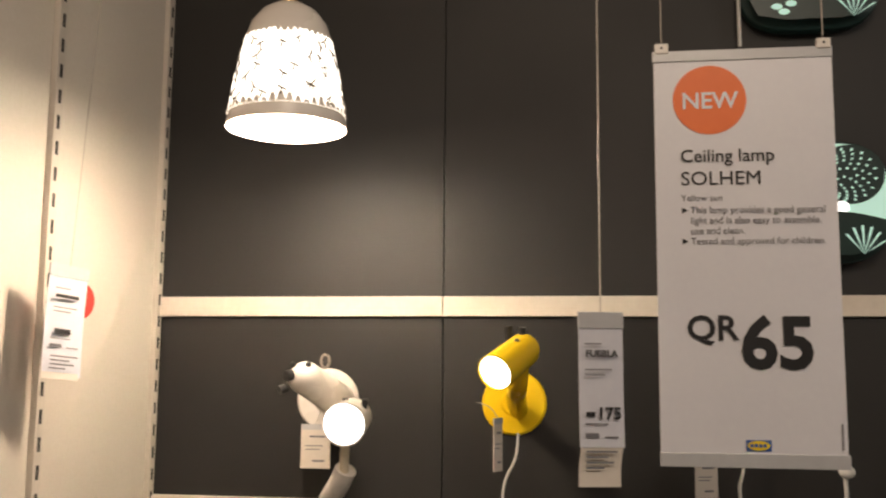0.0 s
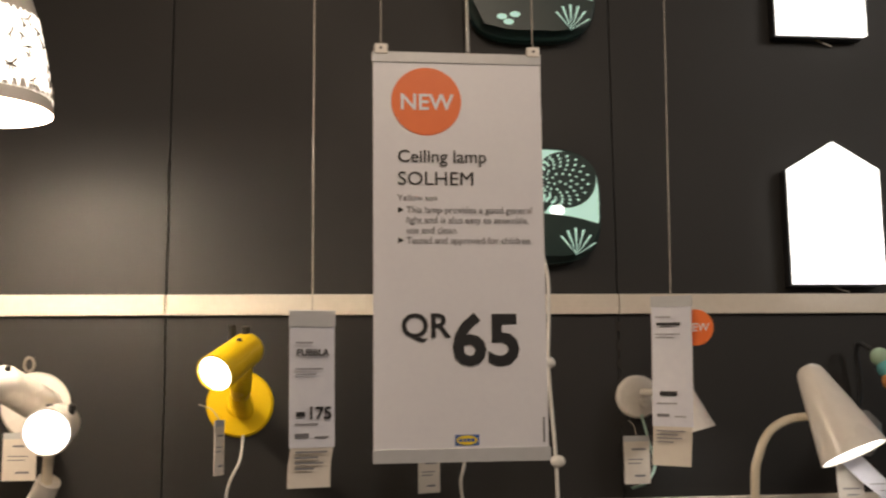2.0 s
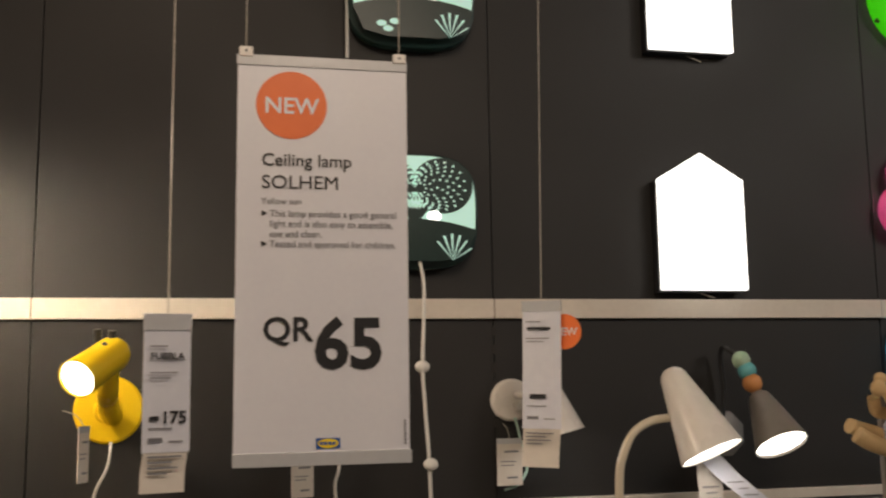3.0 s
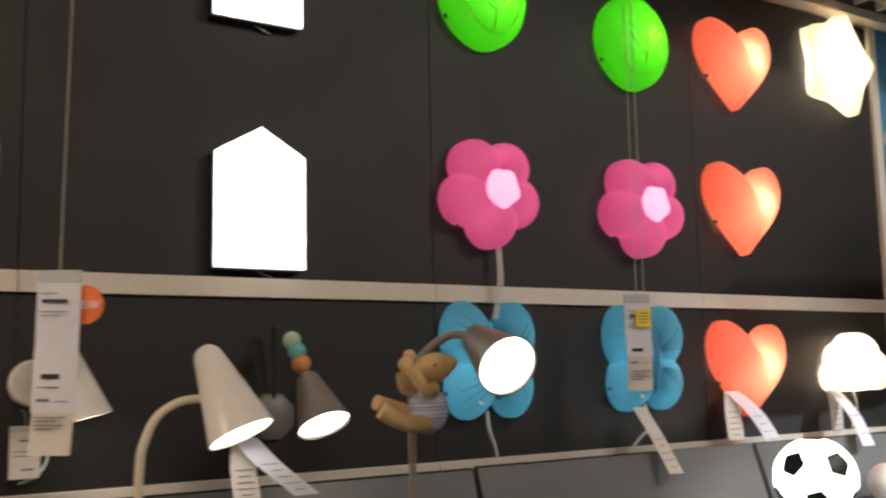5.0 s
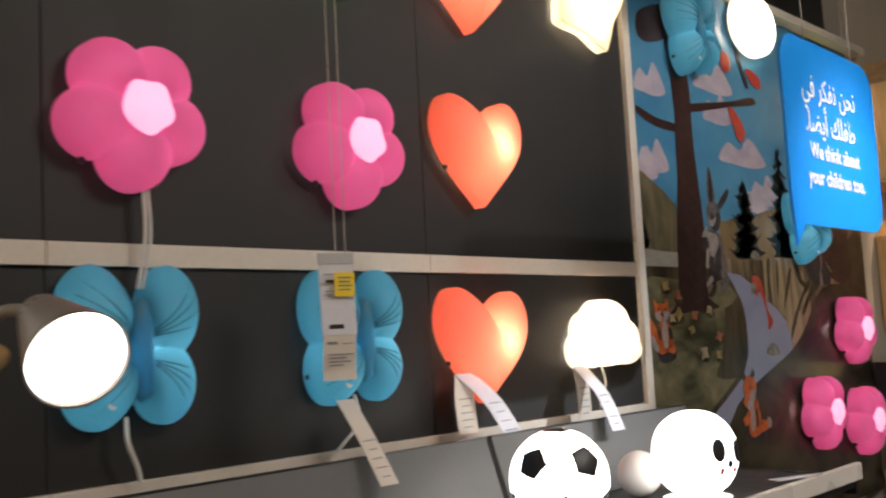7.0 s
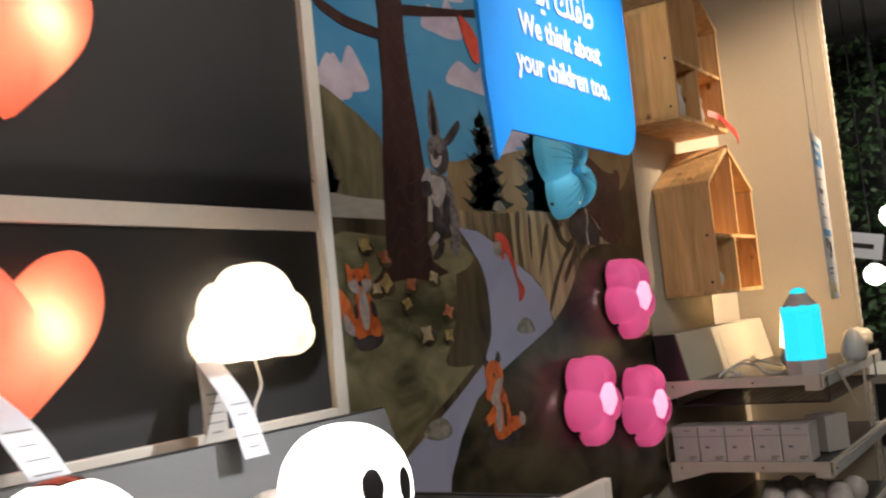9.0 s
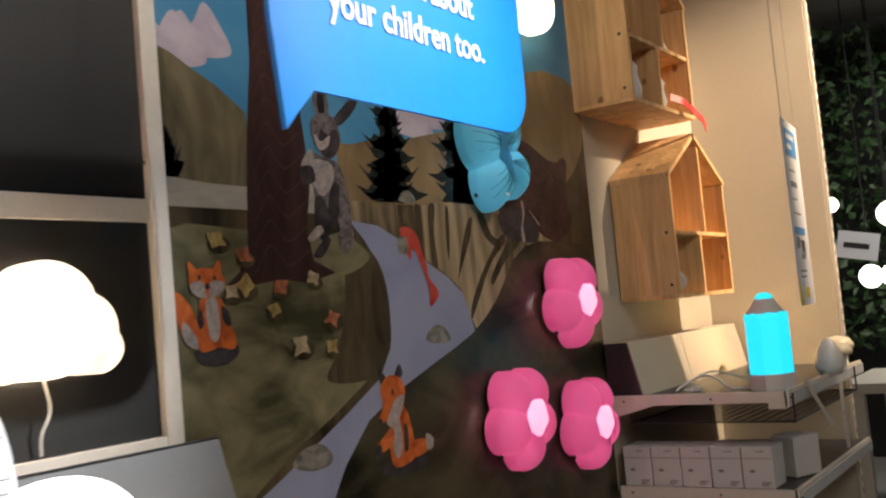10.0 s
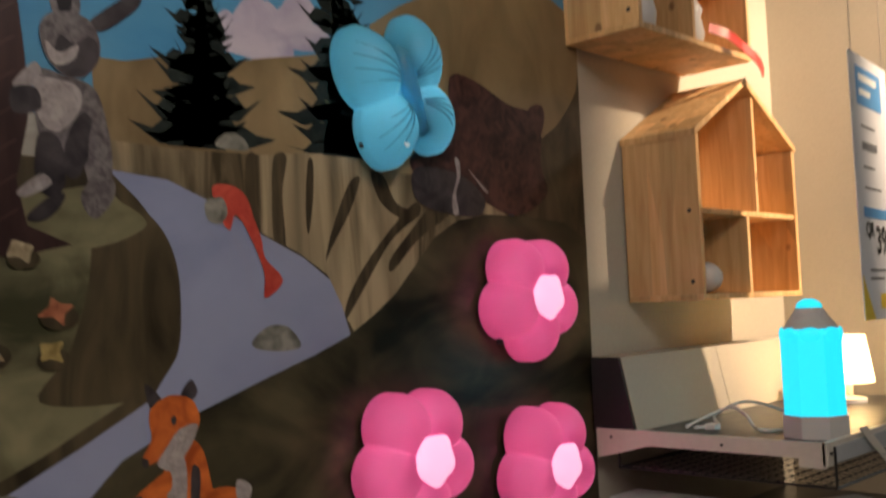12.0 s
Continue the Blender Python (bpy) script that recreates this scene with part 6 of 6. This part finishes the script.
part("body", lathe([(0.04, 0), (0.045, 0.03), (0.03, 0.07), (0.001, 0.09)], 20), M["frost"], wt3, smooth="all")
flag = thing("red_cloth", (6.235, 2.742, 2.172), "red cloth hanging from the doll house", "cloth")
part("cloth", ribbon([(-0.03, 0.03, 0.04), (0.02, 0.0, 0.022), (0.075, -0.01, 0.0), (0.13, -0.03, -0.04), (0.165, -0.028, -0.07)], (0.004, 0.0, 0.014), 0.003), M["red_print"], flag)

# ---------------------------------------------------------------- white shelf unit
SX, SY, SZ = 5.868, 2.375, 1.137


def shelf(z, name, label):
    ob = thing(name, (0, 0, 0), label, "shelf", "steel shelves")
    part("board", box(SX + 0.012, 6.95, SY + 0.012, 2.985, z - 0.02, z, 0.001), M["bench"], ob, "black shelf board")
    bm = bmesh.new()
    sec = [(SY, z + 0.006), (2.975, z + 0.006), (2.975, z - 0.07), (2.90, z - 0.052), (2.82, z - 0.030), (SY + 0.06, z - 0.030), (SY + 0.06, z - 0.05), (SY, z - 0.05)]
    a = [bm.verts.new((SX, y, q)) for y, q in sec]
    b = [bm.verts.new((SX + 0.011, y, q)) for y, q in sec]
    bm.faces.new(a)
    bm.faces.new(b[::-1])
    for i in range(len(sec)):
        bm.faces.new((a[i], a[(i + 1) % len(sec)], b[(i + 1) % len(sec)], b[i]))
    br = part("bracket", bm, M["rail"], ob, "cream steel bracket")
    for y in (2.36, 2.62, 2.93):
        part("screw", lathe([(0.004, 0), (0.004, 0.001)], 10, pose(SX - 0.0005, y, z - 0.014, 0, -90, 0)), M["ink"], br)
    part("front_edge", box(SX, 6.95, SY - 0.006, SY + 0.008, z - 0.045, z + 0.008, 0.002), M["rail"], ob, "cream steel front edge")
    part("label_rail", box(SX + 0.03, 6.95, SY - 0.012, SY - 0.006, z - 0.04, z - 0.004, 0.001), M["strip"], ob, "clear label rail")
    return ob


shelf(SZ, "steel_shelf", "cream steel shelf with a black top")
shelf(0.826, "steel_shelf", "cream steel shelf with a black top")
back2 = thing("shelf_back_riser", (0, 0, 0), "beige riser box with a black end on the shelf", "panel")
def wedge(x0, x1, mat, name):
    bm = bmesh.new()
    sec = [(2.86, SZ + 0.001), (2.90, 1.325), (2.985, 1.325), (2.985, SZ + 0.001)]
    a = [bm.verts.new((x0, y, z)) for y, z in sec]
    b = [bm.verts.new((x1, y, z)) for y, z in sec]
    bm.faces.new(a)
    bm.faces.new(b[::-1])
    for i in range(4):
        bm.faces.new((a[i], a[(i + 1) % 4], b[(i + 1) % 4], b[i]))
    part(name, bm, mat, back2)
wedge(5.872, 5.882, M["bench"], "end_panel")
wedge(5.885, 6.37, M["beige_wall"], "face_panel")
wedge(6.373, 7.04, M["beige_wall"], "face_panel")

pencil = thing("pencil_lamp", (6.015, 2.455, SZ), "glowing cyan pencil-shaped table lamp", "table lamp")
part("base", lathe([(0.078, 0.0), (0.078, 0.052), (0.001, 0.0525)], 8), M["frost"], pencil, "pale octagonal base")
part("glow_body", lathe([(0.073, 0.052), (0.073, 0.235), (0.066, 0.25), (0.001, 0.251)], 8), M["lit_cyan"], pencil, "glowing cyan body")
for k in range(8):
    a = 2 * math.pi * (k + 0.5) / 8
    part("scallop", ball(1, pose(0.064 * math.cos(a), 0.064 * math.sin(a), 0.236) @ Matrix.Rotation(a, 4, "Z") @ Matrix.Diagonal((0.007, 0.026, 0.018, 1)), 14, 8), M["lit_cyan"], pencil, "scalloped edge", True)
part("cone", lathe([(0.066, 0.246), (0.03, 0.298), (0.029, 0.30)], 24), M["frost"], pencil, "pale cone", True)
part("tip", ball(1, pose(0, 0, 0.298) @ Matrix.Diagonal((0.03, 0.03, 0.022, 1)), 20, 12), M["lit_cyan"], pencil, "glowing cyan tip", True)
pear_lamp(pose(6.33, 2.60, SZ + 0.038, 0, 80, 200), 0.95, "pale blue pear-shaped night light on the shelf", M["pale_blue"])
pear_lamp(pose(6.44, 2.37, SZ), 1.25, "white cone night light on the shelf", M["frost"])


def mushroom(m, s):
    ob = thing("mushroom_night_light", m, "cream mushroom-shaped night light on the shelf", "night light", "mushroom night lights")
    part("stem", lathe([(0.032 * s, 0), (0.028 * s, 0.03 * s), (0.034 * s, 0.055 * s)], 24), M["frost"], ob, smooth=True)
    part("cap", lathe([(0.03 * s, 0.052 * s), (0.052 * s, 0.06 * s), (0.054 * s, 0.075 * s), (0.04 * s, 0.095 * s), (0.001, 0.105 * s)], 28), M["cream_metal"], ob, smooth="all")
    return ob


mushroom(pose(6.62, 2.38, SZ), 1.0)
mushroom(pose(6.80, 2.42, SZ), 1.15)
glow = thing("shaded_table_lamp", (6.72, 2.66, SZ), "small lit cream table lamp on the shelf", "table lamp")
part("shade", lathe([(0.075, 0.06), (0.055, 0.20), (0.001, 0.201)], 32), M["star"], glow, "glowing cream shade", True)
part("foot", lathe([(0.05, 0), (0.05, 0.012), (0.012, 0.02), (0.012, 0.07)], 24), M["frost"], glow, "white foot", True)
bulb((0, 0, 0.12), 2.5, (1.0, 0.75, 0.45), 0.02, glow)
cab = thing("shelf_cables", (0, 0, 0), "tangled white cables on the black shelf", "cable")
part("cable", tube([(6.04, 2.53, SZ + 0.006), (6.015, 2.60, SZ + 0.006), (6.065, 2.66, SZ + 0.035), (6.135, 2.74, SZ + 0.04), (6.085, 2.80, SZ + 0.01), (5.985, 2.78, SZ + 0.006)], 0.0045, 8), M["cord"], cab, smooth=True)
part("cable", tube([(6.285, 2.62, SZ + 0.01), (6.205, 2.72, SZ + 0.05), (6.135, 2.78, SZ + 0.02), (6.035, 2.72, SZ + 0.006), (5.955, 2.74, SZ + 0.01)], 0.004, 8), M["cord"], cab, smooth=True)
part("connector", box(5.985, 6.015, 2.70, 2.73, SZ + 0.001, SZ + 0.016, 0.003), M["cord"], cab)

strips("folded_price_tag", (6.032, 2.355, 1.161), [((0.113, 0.0, -0.075), (0.297, 0.0, -0.19))], 0.045, "white price strip hanging from the shelf's corner")
strips("folded_price_tag", (6.506, 2.355, 1.099), [((-0.01, 0.0, -0.107), (0.013, 0.0, -0.237))], 0.05, "white price strip hanging from the shelf's edge")

# cartons on the lower shelf
for k in range(5):
    y1 = 2.965 - k * 0.104
    ob = thing("lamp_carton", (5.895, y1, 0.829), "white cardboard lamp carton on the lower shelf", "carton", "lamp cartons")
    part("box", box(0, 0.13, -0.10, 0, 0, 0.135, 0.003), M["box"], ob)
    part("flap_line", box(-0.0008, 0.0, -0.098, -0.002, 0.096, 0.098), M["grey_ink"], ob)
    bm = bmesh.new()
    for y, z, w, h in ((-0.032, 0.052, 0.016, 0.008), (-0.075, 0.018, 0.03, 0.004), (-0.07, 0.010, 0.022, 0.004), (-0.06, 0.118, 0.026, 0.003)):
        box(-0.0012, 0.0, y - w / 2, y + w / 2, z, z + h, bm=bm)
    tagged(part("print", bm, M["grey_ink"], ob), kind="stuff")
ob = thing("lamp_carton", pose(6.17, 2.45, 0.829, 0, 0, 62), "white cardboard lamp carton set askew on the shelf", "carton", "lamp cartons")
part("box", box(-0.05, 0.05, -0.06, 0.06, 0, 0.135, 0.003), M["box"], ob)
bars([(-0.02, 0.052, 0.016, 0.008), (0.0, 0.018, 0.03, 0.004)], M["grey_ink"], ob, -0.0605)
basket = thing("wire_basket", (0, 0, 0), "black wire grid above the cartons", "wire basket")
bm = bmesh.new()
for k in range(26):
    tube([(5.885 + 0.035 * k, 2.36, 1.045), (5.885 + 0.035 * k, 2.92, 1.045)], 0.0018, 4, bm)
for k in range(16):
    tube([(5.885, 2.36 + 0.036 * k, 1.045), (6.77, 2.36 + 0.036 * k, 1.045)], 0.0018, 4, bm)
tagged(part("grid", bm, M["black"], basket), kind="stuff")
part("rim", tube([(5.885, 2.36, 1.045), (6.77, 2.36, 1.045), (6.77, 2.92, 1.045), (5.885, 2.92, 1.045), (5.885, 2.36, 1.045)], 0.004, 6, soft=False), M["black"], basket, "thick wire rim")
for x in (5.885, 6.77):
    for y in (2.36, 2.92):
        part("hanger", tube([(x, y, 1.045), (x, y, 1.135)], 0.003, 6), M["black"], basket)
base_shelf = shelf(0.56, "steel_shelf", "cream steel shelf with a black top")
for k in range(9):
    ob = thing("boxed_bulb", (5.95 + 0.12 * (k % 3), 2.38 + 0.12 * (k // 3) + 0.03 * (k % 2), 0.562), "white globe bulb standing on the lowest shelf", "light bulb", "globe bulbs")
    part("neck", lathe([(0.02, 0), (0.022, 0.06), (0.03, 0.08)], 16), M["frost"], ob)
    part("globe", ball(0.048, pose(0, 0, 0.115), 18, 12), M["frost"], ob, smooth="all")

# ---------------------------------------------------------------- sign beside the doll houses
ps = thing("hanging_price_sign", pose(6.255, 2.372, 2.045, 0, 0, 6), "narrow white hanging price sign with blue panels", "sign")
part("card", box(-0.165, 0.165, 0, 0.003, -0.645, 0), M["paper"], ps, "white card")
part("blue_panel", box(-0.12, 0.10, -0.0012, -0.0004, -0.125, -0.03), M["blue_light"], ps, "blue printed panel")
bars([(-0.10, -0.065, 0.16, 0.018), (-0.10, -0.10, 0.10, 0.016)], M["white_ink"], ps, -0.0014)
part("blue_panel", box(-0.12, 0.10, -0.0012, -0.0004, -0.40, -0.375), M["blue_light"], ps, "blue printed panel")
bars([(-0.10, -0.18, 0.12, 0.006), (-0.10, -0.235, 0.13, 0.02), (-0.10, -0.28, 0.10, 0.006), (-0.10, -0.33, 0.15, 0.005), (-0.10, -0.53, 0.14, 0.006), (-0.10, -0.55, 0.12, 0.006)], M["grey_ink"], ps)
lettering("QR", -0.115, -0.445, 0.05, M["ink"], ps, bold=0.0008)
lettering("39", -0.03, -0.485, 0.095, M["ink"], ps, bold=0.002)
part("badge", box(-0.02, 0.06, -0.0012, -0.0004, -0.62, -0.585), M["yellow_print"], ps, "yellow badge")
part("corner_print", slab([(-0.165, -0.645), (-0.08, -0.645), (-0.165, -0.54)], -0.0012, -0.0004), M["yellow_print"], ps, "yellow printed corner")
for x in (-0.14, 0.14):
    part("cord", tube([(x, 0.001, 0), (x, 0.001, 1.555)], 0.0015, 6), M["wire"], ps, "thin hanging cord", True)

# ---------------------------------------------------------------- beyond: plants, far lamps, ceiling
rnd = random.Random(7)
bm = bmesh.new()
for k in range(5200):
    y, z = rnd.uniform(0.6, 4.2), rnd.uniform(0.9, 3.5)
    x = 11.0 + rnd.uniform(-0.25, 0.25) + 0.2 * math.sin(y * 5) * math.sin(z * 4)
    c = Vector((x, y, z))
    a = Vector((rnd.uniform(-1, 0.2), rnd.uniform(-1, 1), rnd.uniform(-1, 0.4))).normalized()
    b = a.cross(Vector((rnd.uniform(-1, 1), rnd.uniform(-1, 1), rnd.uniform(-1, 1)))).normalized()
    L, w = rnd.uniform(0.05, 0.12), rnd.uniform(0.018, 0.04)
    n = a.cross(b)
    p = [c, c + a * L * 0.5 + b * w + n * 0.008, c + a * L, c + a * L * 0.5 - b * w + n * 0.008]
    v = [bm.verts.new(q) for q in p]
    bm.faces.new((v[0], v[1], v[2]))
    bm.faces.new((v[0], v[2], v[3]))
tagged(part("plant_wall", bm, M["leaf"]), "dark green leafy plant wall beyond the bay", "plants", "", "stuff")
structure("wall_plants_backing", box(11.35, 11.4, 0.2, 5.0, 0, 3.6), M["black"], "dark wall behind the plants", "wall")


def far_lamp(p, r):
    ob = thing("far_pendant_lamp", p, "lit white pendant lamp far behind the display", "pendant lamp", "far pendant lamps")
    part("globe", ball(r, None, 20, 14), M["lit_far"], ob, smooth="all")
    part("cord", tube([(0, 0, r), (0, 0, 3.6 - p[2])], 0.005, 6), M["black"], ob)


for p, r in (((10.0, 2.713, 1.90), 0.085), ((10.0, 2.877, 1.48), 0.08), ((10.0, 2.726, 1.475), 0.085), ((9.6, 3.0, 1.98), 0.05), ((10.2, 2.2, 1.5), 0.08), ((10.1, 2.30, 2.05), 0.05)):
    far_lamp(p, r)
fs = thing("far_sign", pose(9.6, 2.86, 1.69, 0, 12, -70), "small white sign far behind the display", "sign")
part("card", box(-0.13, 0.13, 0, 0.004, -0.09, 0.09), M["paper"], fs)
bars([(-0.09, -0.02, 0.16, 0.035)], M["ink"], fs)
part("cord", tube([(0, 0.002, 0.09), (0.38, 0.002, 1.92)], 0.003, 6), M["black"], fs)
tray = thing("far_table", (9.3, 2.3, 0.0), "pale display table with white lamps far behind", "table")
part("tabletop", box(-0.5, 0.5, -0.7, 0.6, 0.80, 0.86, 0.004), M["rail"], tray)
for sx in (-0.45, 0.45):
    for sy in (-0.6, 0.5):
        part("leg", box(sx - 0.03, sx + 0.03, sy - 0.03, sy + 0.03, 0, 0.80), M["rail"], tray)
for k in range(10):
    ob = thing("far_table_lamp", (8.95 + 0.16 * (k % 5), 2.0 + 0.3 * (k // 5) + 0.04 * (k % 3), 0.86), "small white lamp on the far table", "table lamp", "far table lamps")
    part("base", lathe([(0.05, 0), (0.05, 0.015), (0.015, 0.03), (0.015, 0.12)], 16), M["frost"], ob)
    part("shade", lathe([(0.07, 0.11), (0.045, 0.22), (0.001, 0.221)], 20), M["frost"], ob)

# open grid above the wall and ducts
grid = thing("ceiling_grid", (0, 0, 0), "cream open grid ceiling panel above the display", "ceiling grid", "", "structure")
for k in range(12):
    x = 2.9 + 0.13 * k
    part("slat", box(x, x + 0.014, 2.15, YW - 0.06, TOP + 0.04, TOP + 0.085), M["rail"], grid)
for k in range(6):
    y = 2.17 + 0.14 * k
    part("slat", box(2.9, 4.36, y, y + 0.014, TOP + 0.042, TOP + 0.083), M["rail"], grid)
for x0, y0, r in ((6.9, 2.6, 0.10), (7.6, 2.4, 0.06)):
    d = thing("ceiling_duct", (0, 0, 0), "grey round duct under the ceiling", "duct", "ceiling ducts")
    part("pipe", tube([(x0 - 3.0, y0 + 0.9, 3.35), (x0 + 4, y0 - 0.6, 3.35)], r, 20, soft=False), M["duct"], d, smooth=True)
